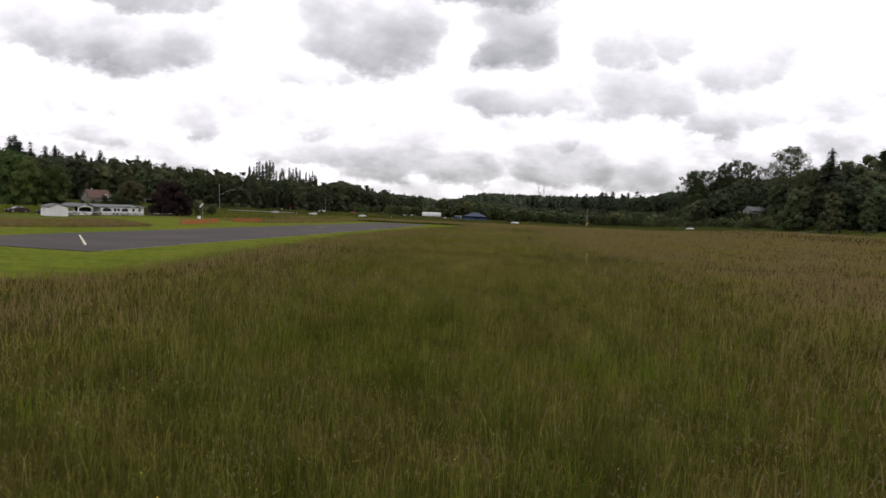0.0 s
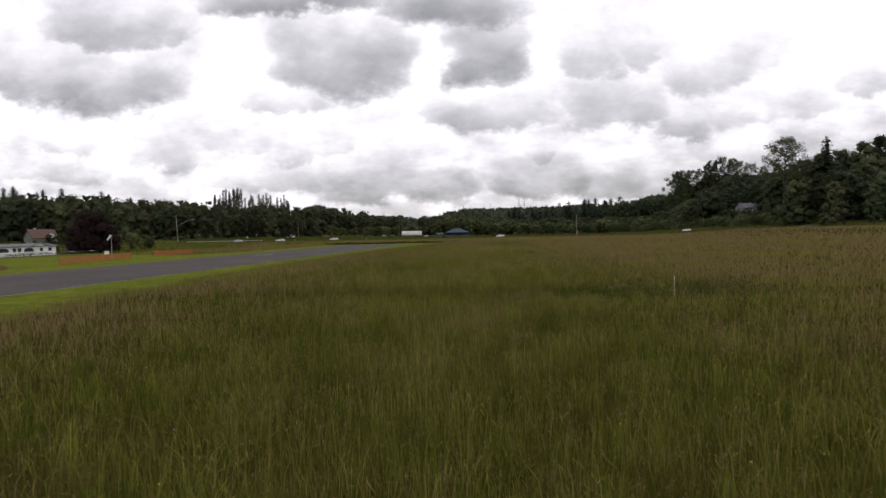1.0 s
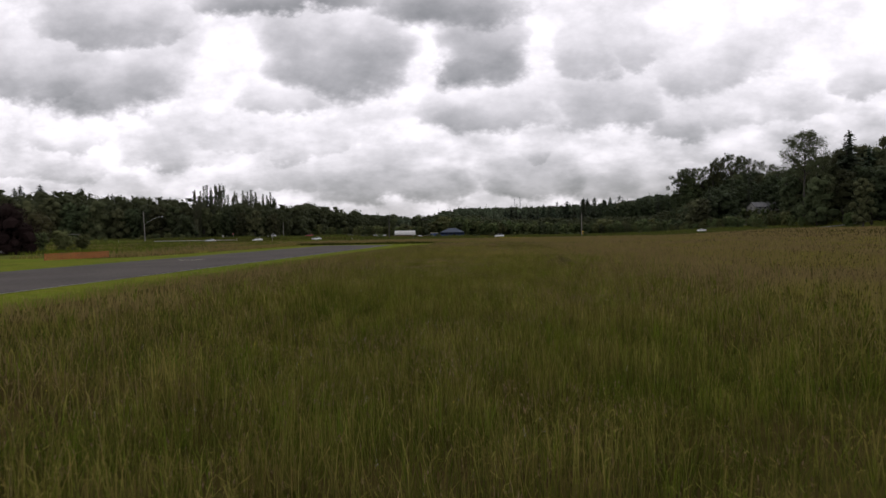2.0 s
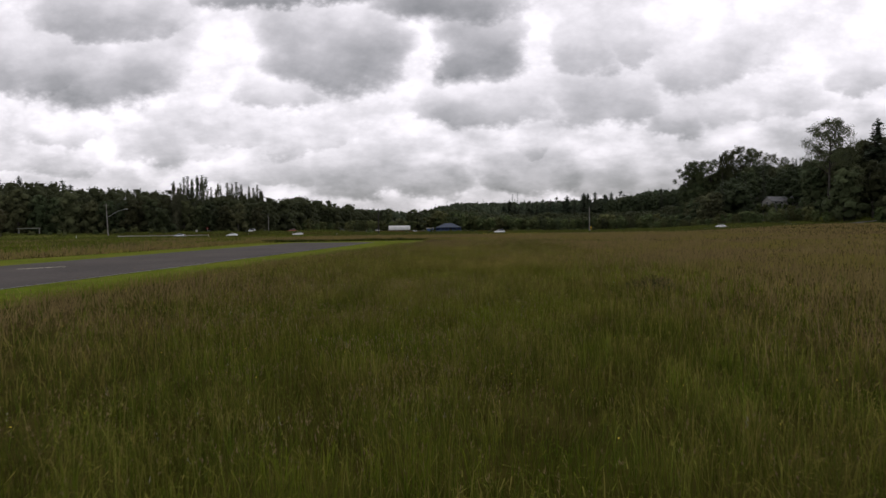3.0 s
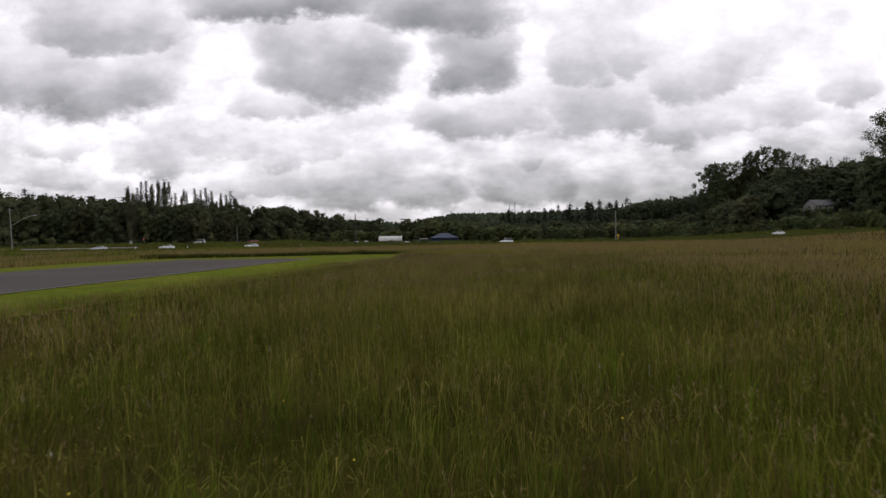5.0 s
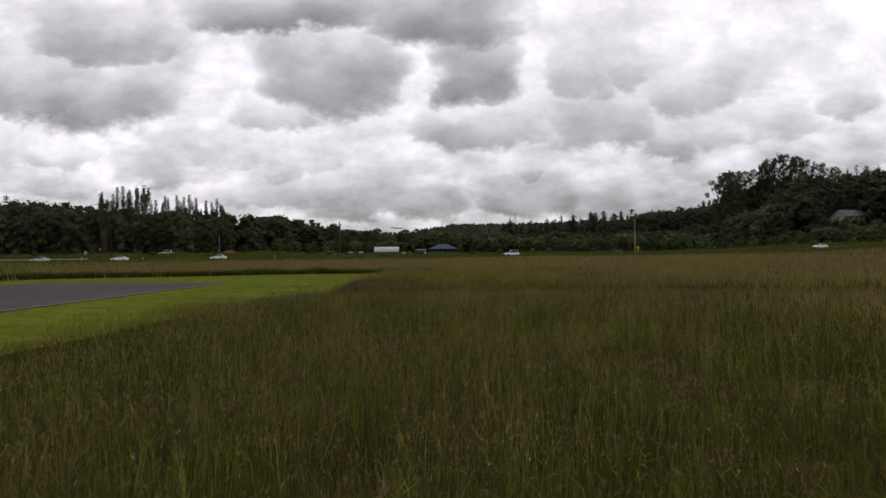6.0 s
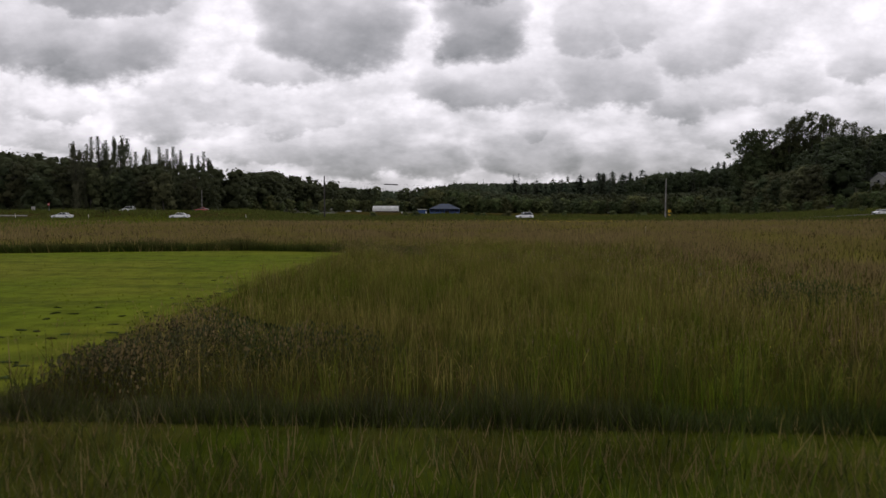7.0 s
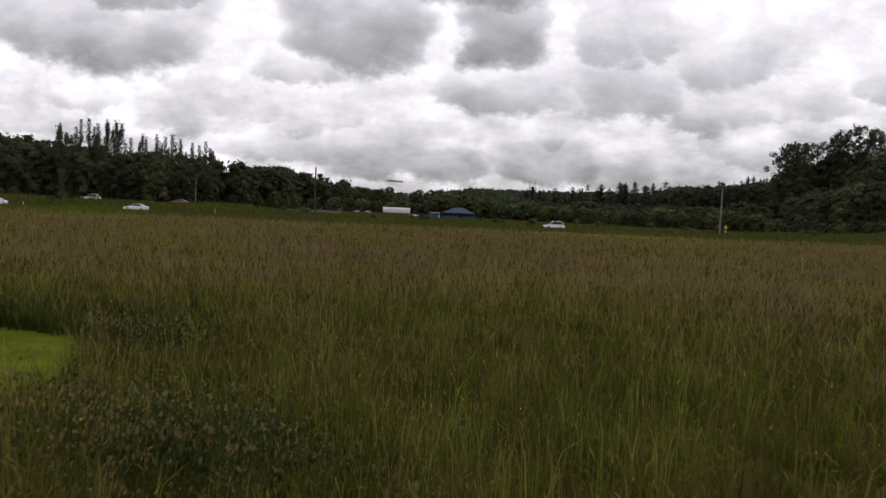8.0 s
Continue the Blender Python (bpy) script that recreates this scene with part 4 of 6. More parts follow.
# ------------------------------------------------------------------ trees
def blob(r, centre, radii, rough=0.25):
    """A lumpy dark heart for a mass of leaves."""
    bm = bmesh.new()
    bmesh.ops.create_icosphere(bm, subdivisions=1, radius=1)
    bm.verts.index_update()
    v = np.array([p.co for p in bm.verts])
    t = np.array([[q.index for q in f.verts] for f in bm.faces])
    bm.free()
    v *= r.uniform(1 - rough, 1 + rough, (len(v), 1))
    return v * np.asarray(radii) + np.asarray(centre), t


def mesh_only(name, v, t, mat):
    me = bpy.data.meshes.new(name)
    me.from_pydata([tuple(p) for p in v.tolist()], [], [tuple(f) for f in t.tolist()])
    me.materials.append(M[mat])
    return me


def crown_broad(seed, height, spread, lobes, per_lobe, low=0.18, size=0.95):
    """A rounded, uneven crown: many overlapping sprays of leaf clumps round dark hearts."""
    r = np.random.default_rng(seed)
    pieces = []
    for k in range(lobes):
        f = (k + r.uniform(0, 1)) / lobes
        zc = height * (low + (0.88 - low) * f)
        wide = spread * np.sqrt(max(0.06, 1 - (abs(f - 0.40) / 0.64) ** 2.4))
        ang = k * 2.39996 + r.uniform(-0.5, 0.5)
        rad = wide * r.uniform(0.15, 0.78)
        c = np.array([np.cos(ang) * rad, np.sin(ang) * rad, zc])
        rr = np.array([1, 1, r.uniform(0.75, 1.15)]) * spread * r.uniform(0.24, 0.42)
        d = r.normal(0, 1, (per_lobe, 3))
        d /= np.linalg.norm(d, axis=1, keepdims=True)
        pts = c + d * rr * r.uniform(0.58, 1.22, (per_lobe, 1))
        pieces.append(leaf_cards(r, pts, d + np.array([0, 0, 0.5]), size))
        pieces.append(blob(r, c, rr * 0.66, 0.2))
    pieces.append(blob(r, (0, 0, height * (low + 0.9) / 2), np.array([spread * 0.30, spread * 0.30, height * (0.88 - low) * 0.36])))
    return join(pieces)


def crown_poplar(seed, height, spread, count=3600, size=0.32):
    """A few upright feathery plumes side by side, open between them near the top."""
    r = np.random.default_rng(seed)
    stems = 3
    pieces = []
    for k in range(stems):
        top = height * (1.0 if k == 0 else r.uniform(0.78, 0.97))
        ang0, off = k * 2.1 + r.uniform(-0.3, 0.3), spread * (0.1 if k == 0 else r.uniform(0.45, 0.85))
        # short rising sprays along each stem, each a tuft of leaves
        sprays = 60
        f = np.sort(r.uniform(0.06, 0.97, sprays))
        wide = spread * 0.46 * np.clip(0.55 + f, 0, 1) * np.clip((1.06 - f) / 0.30, 0.15, 1)
        ang = r.uniform(0, 2 * np.pi, sprays)
        rad = wide * r.uniform(0.1, 1.0, sprays)
        bow = off * (0.35 + 0.65 * np.minimum(f * 1.6, 1))
        mids = np.stack([np.cos(ang0) * bow + np.cos(ang) * rad, np.sin(ang0) * bow + np.sin(ang) * rad, f * top], -1)
        per = count // (stems * sprays)
        d = r.normal(0, 1, (sprays, per, 3)) * np.array([0.22, 0.22, 0.9])
        pts = (mids[:, None] + d).reshape(-1, 3)
        pts[:, 2] = np.minimum(pts[:, 2], top)
        nrm = np.repeat(np.stack([np.cos(ang), np.sin(ang), np.full(sprays, 0.4)], -1), per, 0)
        cards, tris = leaf_cards(r, pts, nrm, size)
        mid = pts.repeat(4, 0)
        pieces.append((mid + (cards - mid) * np.array([0.85, 0.85, 1.5]), tris))
    for k in range(3):
        pieces.append(blob(r, (0, 0, height * (0.10 + 0.13 * k)), np.array([0.42, 0.42, 1]) * [spread, spread, height * 0.11]))
    return join(pieces)


def crown_conifer(seed, height, spread, tiers=18, size=0.9):
    """A pointed, shaggy crown: drooping boughs of needle clumps, uneven in reach, thinning to the top."""
    r = np.random.default_rng(seed)
    boughs = tiers * 8
    f = np.sort(r.uniform(0.0, 0.99, boughs))
    z = height * (0.06 + 0.93 * f)
    uneven = 0.85 + 0.30 * np.sin(f * tiers * 1.9 + r.uniform(0, 6)) * r.uniform(0.2, 1, boughs)
    reach = spread * ((1 - f) ** 0.62 * 0.90 + 0.03) * uneven
    ang = np.arange(boughs) * 2.39996 + r.uniform(-0.4, 0.4, boughs)
    pieces, steps = [], 4
    for k in range(steps):
        g = (k + 0.6) / steps
        out = reach * g
        pts = np.stack([np.cos(ang) * out, np.sin(ang) * out, z - out * 0.28 * g + r.normal(0, 0.2, boughs)], -1)
        nrm = np.stack([np.cos(ang), np.sin(ang), np.full(boughs, 1.1)], -1)
        width = np.clip(reach * 0.42, 0.22, 1.3 * size)
        cards, tris = leaf_cards(r, pts, nrm, 1.0)
        mid = pts.repeat(4, 0)
        pieces.append((mid + (cards - mid) * (width * (1.25 - 0.35 * g)).repeat(4)[:, None] * np.array([1.25, 1.25, 0.9]), tris))
    ring = [np.array([np.cos(q * 0.8976) * spread * 0.30, np.sin(q * 0.8976) * spread * 0.30, height * 0.07]) for q in range(7)]
    pieces.append((np.array(ring + [np.array([0, 0, height * 0.78])]), np.array([[7, q, (q + 1) % 7] for q in range(7)])))
    return join(pieces)


def crown_clumped(seed, height, spread, clumps, per, low=0.3, size=0.55, flat=0.6):
    """An open crown: separate rounded clumps of leaves at the ends of limbs, with sky between them."""
    r = np.random.default_rng(seed)
    pieces = []
    for k in range(clumps):
        f = (k + r.uniform(0.2, 0.8)) / clumps
        wide = spread * np.sqrt(max(0.05, 1 - (abs(f - 0.42) / 0.62) ** 2.2))
        ang, rad = k * 2.39996 + r.uniform(-0.5, 0.5), wide * r.uniform(0.25, 0.95)
        c = np.array([np.cos(ang) * rad, np.sin(ang) * rad, height * (low + (0.95 - low) * f)])
        rr = spread * r.uniform(0.13, 0.24) * np.array([1, 1, flat * r.uniform(0.8, 1.2)])
        d = r.normal(0, 1, (per, 3))
        d /= np.linalg.norm(d, axis=1, keepdims=True)
        pts = c + d * rr * r.uniform(0.2, 1.15, (per, 1)) ** 0.6
        pieces.append(leaf_cards(r, pts, d + np.array([0, 0, 0.6]), size))
    return join(pieces)


def limbs(seed, height, girth, arms, spread, low=0.3, high=0.75):
    """A tapered trunk with a lean and rising limbs."""
    r = np.random.default_rng(seed)
    bm = bmesh.new()
    knee = Vector((r.uniform(-0.4, 0.4), r.uniform(-0.4, 0.4), height * 0.4))
    rod(bm, (0, 0, -0.6), knee, girth, girth * 0.72, 7)
    top = Vector((r.uniform(-0.8, 0.8), r.uniform(-0.8, 0.8), height * 0.9))
    rod(bm, knee, top, girth * 0.72, girth * 0.12, 6)
    for k in range(arms):
        f = r.uniform(low, high)
        a = knee.lerp(top, max(0, (f - 0.4) / 0.5)) if f > 0.4 else Vector((0, 0, 0)).lerp(knee, f / 0.4)
        ang = k * 2.4 + r.uniform(-0.4, 0.4)
        reach = spread * r.uniform(0.5, 0.85)
        b = a + Vector((math.cos(ang) * reach, math.sin(ang) * reach, reach * r.uniform(0.5, 1.0)))
        rod(bm, a, b, girth * 0.3, girth * 0.08, 5)
    return bm


def tree_kind(name, trunk_bm, crown, mat, label, category="tree"):
    ob = new(name)
    part("trunk", trunk_bm, "bark", ob)
    c = new("crown", mesh_only("crown", *crown, mat))
    c.parent = ob
    return tagged(ob, label, category)


BROAD = [
    tree_kind("broadleaf_tree", limbs(1, 20, 0.42, 7, 5), crown_broad(101, 22, 6.5, 26, 46, 0.10, 0.66), "leaf", "tall dark green broadleaf tree in the wood"),
    tree_kind("broadleaf_tree", limbs(2, 22, 0.45, 7, 5), crown_broad(102, 25, 6.0, 28, 44, 0.10, 0.66), "leaf", "tall dark green broadleaf tree in the wood"),
    tree_kind("broadleaf_tree", limbs(3, 17, 0.38, 6, 5), crown_broad(103, 19, 7.0, 26, 46, 0.08, 0.66), "leaf", "spreading dark green broadleaf tree in the wood"),
    tree_kind("broadleaf_tree", limbs(4, 24, 0.5, 8, 6), crown_broad(104, 27, 7.5, 32, 48, 0.10, 0.70), "leaf", "large dark green broadleaf tree in the wood"),
]
WILLOW = [
    tree_kind("scrub_tree", limbs(5, 9, 0.22, 5, 3), crown_broad(105, 11, 4.6, 15, 44, 0.04, 0.62), "leaf_light", "low bushy grey-green tree at the wood edge"),
    tree_kind("scrub_tree", limbs(6, 12, 0.25, 5, 3), crown_broad(106, 14, 4.4, 16, 44, 0.04, 0.62), "leaf_light", "bushy grey-green tree at the wood edge"),
]
CONIFER = [
    tree_kind("conifer", limbs(7, 26, 0.4, 0, 1), crown_conifer(107, 28, 5.2, 22), "needle", "pointed dark conifer among the wood"),
    tree_kind("conifer", limbs(8, 24, 0.4, 0, 1), crown_conifer(108, 25, 4.4, 19), "needle", "narrow pointed dark conifer among the wood"),
]
POPLAR = [
    tree_kind("poplar", limbs(9, 27, 0.4, 3, 2), crown_poplar(109, 29, 2.3), "leaf_poplar", "narrow upright poplar rising above the wood"),
    tree_kind("poplar", limbs(10, 25, 0.4, 3, 2), crown_poplar(110, 27, 2.0), "leaf_poplar", "narrow upright poplar rising above the wood"),
]
SHRUB = [
    tree_kind("shrub", limbs(11, 2.0, 0.08, 3, 1), crown_broad(111, 3.0, 2.2, 9, 34, 0.02, 0.34), "leaf_light", "rounded green shrub on the bank", "shrub"),
]
AIRY = [
    tree_kind("broadleaf_tree", limbs(12, 25, 0.5, 10, 6, 0.3, 0.9), crown_clumped(112, 27, 7.6, 90, 52, 0.10, 0.50, 0.9), "leaf_airy", "tall airy broadleaf tree standing above the wooded slope"),
    tree_kind("broadleaf_tree", limbs(13, 23, 0.5, 10, 6, 0.3, 0.9), crown_clumped(113, 25, 7.0, 84, 52, 0.10, 0.50, 0.9), "leaf_airy", "tall airy broadleaf tree standing above the wooded slope"),
]
HEIGHT = {id(o): hh for o, hh in zip(BROAD + WILLOW + CONIFER + POPLAR + SHRUB + AIRY, (22, 25, 19, 27, 11, 14, 28, 25, 29, 27, 3.0, 26, 24))}
USED = set()
pick = random.Random(5)


def plant(kinds, x, y, height, group, label="", wide=1.0):
    """Sets a tree of the given height on the ground."""
    src = pick.choice(kinds) if isinstance(kinds, list) else kinds
    k = height / HEIGHT[id(src)]
    m = pose(x, y, place(x, y) - 0.3, 0, 0, pick.uniform(0, 360))
    if id(src) in USED:
        ob = copy_thing(src, m)
    else:
        USED.add(id(src))
        ob = src
        ob.matrix_basis = m
    ob.scale = (k * wide * pick.uniform(0.9, 1.12), k * wide * pick.uniform(0.9, 1.12), k)
    return tagged(ob, label, "", group)


def skyline(table, x):
    return float(np.interp(x, [p[0] for p in table], [p[1] for p in table]))


LITE = [crown_broad(200 + k, hh, ww, 16, 24, 0.10, 1.05) for k, (hh, ww) in enumerate(((22, 6.5), (25, 6.2), (19, 7.0), (27, 7.5)))]
LITE_HEIGHT = (22, 25, 19, 27)
LITE_FIR = [crown_conifer(210 + k, hh, ww, 8, 1.3) for k, (hh, ww) in enumerate(((28, 5.2), (25, 4.4)))]


def grove(name, spots, mat, label, firs=False):
    """A wood whose trees nobody could count, joined: (x, y, height, width) for each."""
    src, tall_of = (LITE_FIR, (28, 25)) if firs else (LITE, LITE_HEIGHT)
    pieces = []
    for x, y, height, wide in spots:
        k = pick.randrange(len(src))
        cv, ct = src[k]
        a, g = pick.uniform(0, 6.28), height / tall_of[k]
        ca, sa = math.cos(a) * g * wide, math.sin(a) * g * wide
        pieces.append((np.stack([x + cv[:, 0] * ca - cv[:, 1] * sa, y + cv[:, 0] * sa + cv[:, 1] * ca, place(x, y) - 0.5 + cv[:, 2] * g], -1), ct))
    v, t = join(pieces)
    return from_arrays(name, v, t, [mat], None, "stuff", label, "woods")


# how high the wood on the left stands, by bearing from the field's near end
LEFT_RISE = [(-1.1, 0.104), (-0.79, 0.096), (-0.743, 0.088), (-0.675, 0.079), (-0.588, 0.073), (-0.51, 0.063), (-0.417, 0.058), (-0.36, 0.053), (-0.25, 0.044)]
back = []
for row, (depth, drop) in enumerate(((0, 7.0), (20, 2.5), (42, 0.0), (66, 0.0))):
    xx = -455.0 + row * 4
    while xx < -142:
        yy = 505 + depth + 0.20 * (xx + 300) + pick.uniform(-8, 8)
        top = min(46, 5.5 + skyline(LEFT_RISE, xx / yy) * yy * 1.03)
        height = max(9, (top - drop) * pick.uniform(0.84, 1.02) - place(xx, yy))
        if row == 0:
            plant(BROAD, xx, yy, height, "wood left of the road", wide=1.05)
        else:
            back.append((xx, yy, height, 1.1))
        xx += pick.uniform(7.5, 12)
# poplars standing over that wood
for k, (bearing, rise) in enumerate(((-0.597, 0.096), (-0.585, 0.080), (-0.573, 0.103), (-0.560, 0.104), (-0.548, 0.098), (-0.535, 0.105), (-0.523, 0.105), (-0.505, 0.080), (-0.488, 0.087),
                                     (-0.466, 0.087), (-0.455, 0.084), (-0.446, 0.087), (-0.433, 0.082), (-0.418, 0.077), (-0.406, 0.074), (-0.398, 0.080), (-0.389, 0.070))):
    py = 517 + 7.6 * k
    px = bearing * (py - 182)
    plant(POPLAR, px, py, 6.0 + 0.09 * k + rise * (py - 182) - place(px, py), "row of poplars", wide=1.25)
# the wood runs on behind, up to the gap in the skyline
for row, (depth, drop) in enumerate(((0, 9.0), (35, 4.0), (80, 0.0))):
    k = 0.0
    while k < 0.93:
        cx, cy = (-150 - 80 * k / 0.6, 600 + 300 * k / 0.6) if k < 0.6 else (-230 + 130 * (k - 0.6) / 0.4, 900 + 100 * (k - 0.6) / 0.4)
        top = float(np.interp(k, (0, 0.35, 0.6, 0.8, 0.92, 1.0), (36, 45, 53, 44, 35, 29)))
        back.append((cx + pick.uniform(-6, 6), cy + depth + pick.uniform(-8, 8), max(10, (top - drop) * pick.uniform(0.85, 1.05) - place(cx, cy)), 1.3))
        k += pick.uniform(0.018, 0.028)
for px, py, top in ((-114, 985, 33), (-106, 1000, 36), (-71, 985, 31), (-64, 990, 34), (-58, 985, 30), (-90, 1000, 19), (-84, 1000, 17)):
    plant(BROAD, px, py, top - place(px, py), "trees by the gap", wide=1.15)
# lower growth in front of it
for k in range(34):
    xx = -150 + k * 3.6 + pick.uniform(-2, 2)
    yy = 640 + 9.5 * k + pick.uniform(-10, 10)
    plant(WILLOW, xx, yy, pick.uniform(8, 14), "scrub in front of the wood", wide=1.2)

# young wood beyond the road, right of the gap
for row, (depth, drop) in enumerate(((0, 7.0), (18, 4.0), (40, 1.5), (66, 0.0), (95, 0.0))):
    xx = -34.0 - row * 2
    while xx < 235:
        top = float(np.interp(xx, (-40, 13, 30, 80, 192, 220, 248), (27, 26, 23, 21, 22, 26, 33)))
        yy = 800 + depth - 0.75 * max(xx - 40, 0) + pick.uniform(-6, 6)
        top = 3 + (top - 3) * (yy - 182) / 618
        height = max(6, (top - drop) * pick.uniform(0.82, 1.04) - place(xx, yy))
        if row < 2:
            plant(WILLOW if pick.random() < 0.75 else BROAD, xx, yy, height, "young wood beyond the road", wide=1.3)
        else:
            back.append((xx, yy, height, 1.35))
        xx += pick.uniform(5.5, 9.0)
grove("back_woods", back, "leaf", "dense dark broadleaf wood behind the front trees")

# wooded slope on the right
hill_back, firs_back = [], []
for row, ss in enumerate((8, 17, 27, 38, 50, 63, 78, 95, 114, 136, 160)):
    for q in range(-200, 430, 10):
        st, qt = ss + pick.uniform(-4, 4), q + pick.uniform(-5, 5) + (row % 2) * 5
        xx, yy = 150 + 0.88 * st - 0.47 * qt, 470 + 0.47 * st + 0.88 * qt
        if xx < bluff(yy) + 6 + ss * 0.2 or (abs(xx - 206) < 16 and -16 < yy - 505 < 12):
            continue
        if qt < 5 and ss < 20:
            continue
        before_house = 158 < xx < 224 and 395 < yy < 497
        if before_house:
            plant(WILLOW, xx, yy, pick.uniform(3.5, 6.5), "scrub below the hillside house", wide=1.3)
        elif row < 3:
            plant(BROAD, xx, yy, pick.uniform(13, 19) + 3 * row, "wooded slope", wide=1.25)
        elif pick.random() < 0.16:
            firs_back.append((xx, yy, pick.uniform(20, 31), 1.1))
        else:
            hill_back.append((xx, yy, pick.uniform(17, 26), 1.35))
for k in range(130):
    xx, yy = pick.uniform(150, 430), pick.uniform(660, 1100)
    if xx > bluff(yy) + 10:
        hill_back.append((xx, yy, pick.uniform(15, 23), 1.4))
for row, depth in enumerate((0, 35, 75)):
    xx = 190.0
    while xx < 400:
        yy = 880 + depth + pick.uniform(-14, 14)
        top = float(np.interp(xx * 690 / (yy - 209), (120, 161, 213, 257, 300, 330, 420), (34, 42, 55, 60, 66, 66, 68)))
        top = 3 + (top - 13) * (yy - 209) / 691 * pick.uniform(0.86, 1.03)
        (firs_back if pick.random() < 0.25 else hill_back).append((xx, yy, max(9, top - place(xx, yy)), 1.15))
        xx += pick.uniform(7, 12)
grove("slope_woods", hill_back, "leaf", "dense dark broadleaf wood up the slope")
grove("slope_firs", firs_back, "needle", "dark conifers scattered through the sloping wood", True)
for k in range(52):
    yy = 482 + k * 8.5
    xx = float(bluff(yy)) + 3 + pick.uniform(0, 8)
    plant(BROAD, xx, yy, pick.uniform(15, 24), "trees at the foot of the bluff", wide=1.3)
for k in range(60):
    xx = pick.uniform(135, 200)
    yy = 470 - (xx - 150) * 1.87 + pick.uniform(0, 40)
    plant(WILLOW, xx, yy, pick.uniform(4.5, 9), "scrub at the foot of the slope", wide=1.15)
# trees behind the hillside house
for px, py, top in ((236, 596, 52), (246, 602, 54), (256, 606, 55), (266, 600, 54), (276, 608, 55), (286, 602, 56), (297, 606, 57), (251, 588, 50), (271, 590, 51), (290, 592, 53)):
    plant(BROAD, px, py, top - place(px, py), "trees behind the hillside house", wide=1.15)
# the tall trees on that slope
for px, py, top in ((210, 640, 44), (221, 655, 50), (230, 648, 52), (239, 650, 58), (248, 655, 60), (257, 650, 59), (266, 655, 56), (276, 655, 54), (287, 655, 51), (228, 690, 50), (244, 690, 55)):
    plant(BROAD[3], px, py, top - place(px, py), "tall trees on the slope", "tall broadleaf tree standing above the wooded slope", 1.0)
for px, py, top in ((208, 646, 59), (216, 650, 60), (225, 645, 60), (234, 640, 65), (242, 645, 69), (250, 642, 72), (259, 642, 70), (268, 645, 68), (279, 645, 65), (290, 645, 62), (213, 640, 50)):
    plant(AIRY, px, py, top - place(px, py), "tall trees on the slope", wide=0.95)
for px, py, top in ((303, 650, 62), (309, 655, 58), (318, 652, 65), (325, 660, 66), (424, 1153, 76), (410, 1150, 68), (440, 1150, 72), (396, 1150, 66), (455, 1160, 78), (470, 1165, 80), (382, 1150, 60), (487, 1170, 82)):
    plant(CONIFER, px, py, top - place(px, py), "conifers on the slope")
for bearing, rise in ((0.237, 0.055), (0.248, 0.047), (0.256, 0.050), (0.267, 0.050), (0.346, 0.056), (0.380, 0.066), (0.414, 0.068), (0.423, 0.074), (0.432, 0.076), (0.442, 0.072), (0.451, 0.074), (0.461, 0.076), (0.468, 0.070)):
    py = 925 + pick.uniform(-20, 20)
    px = bearing * (py - 209)
    plant(CONIFER, px, py, 6.5 + rise * (py - 209) - place(px, py), "conifers on the rise", wide=1.75)
for k in range(38):
    bearing = 0.085 + 0.0060 * k + pick.uniform(-0.006, 0.006)
    py = 960 + pick.uniform(0, 120)
    px = bearing * (py - 209)
    plant(CONIFER, px, py, 6.5 + (0.043 + 0.075 * (bearing - 0.085)) * pick.uniform(0.74, 1.10) * (py - 209) - place(px, py), "conifers on the rise", wide=pick.uniform(1.5, 2.5))
for bearing, rise in ((0.308, 0.058), (0.316, 0.060), (0.325, 0.056), (0.333, 0.058), (0.357, 0.054), (0.368, 0.057), (0.395, 0.062)):
    py = 915 + pick.uniform(-20, 20)
    px = bearing * (py - 209)
    plant(BROAD, px, py, 4.5 + rise * (py - 209) - place(px, py), "trees on the rise", wide=0.8)
# rounded lighter trees before the big ones
for px, py, top in ((203, 560, 29), (229, 562, 25), (188, 548, 21), (214, 575, 27)):
    plant(WILLOW, px, py, top - place(px, py), "rounded trees below the tall ones", "large rounded lighter green tree below the wooded slope", 1.15)
for px, py, top in ((193, 400, 32), (198, 400, 35), (206, 398, 37), (215, 396, 39)):
    plant(BROAD, px, py, top - place(px, py), "tall trees on the slope", wide=1.0)
for px, py, top in ((200, 372, 30), (208, 378, 36), (217, 384, 38), (227, 392, 42), (238, 400, 45), (214, 362, 27), (224, 370, 33)):
    plant(BROAD, px, py, top - place(px, py), "tall trees on the slope", wide=1.1)
for px, py, top in ((225, 424, 60), (239, 428, 51), (250, 430, 49)):
    plant(CONIFER[0], px, py, top - place(px, py), "conifers on the slope", wide=1.7)
for px, py, top in ((236, 450, 54), (252, 452, 57), (264, 450, 63), (276, 452, 67), (290, 455, 69), (246, 430, 52), (222, 455, 50), (230, 462, 53), (244, 465, 57), (258, 468, 60)):
    plant(BROAD[3], px, py, top - place(px, py), "tall trees on the slope", "tall broadleaf tree standing above the wooded slope", 0.9)

# single trees with a look of their own
gaunt = tagged(new("open_crowned_tree"), "tall sparse open-crowned tree rising above the slope", "tree")
gaunt.matrix_world = pose(197, 420, place(199, 420) - 0.4)
part("trunk", limbs(21, 46, 0.8, 22, 11, 0.50, 0.90), "bark", gaunt)
ob = new("crown", mesh_only("crown", *crown_clumped(121, 60 - place(199, 420), 15.0, 90, 120, 0.52, 0.55, 0.8), "leaf"))
ob.parent = gaunt
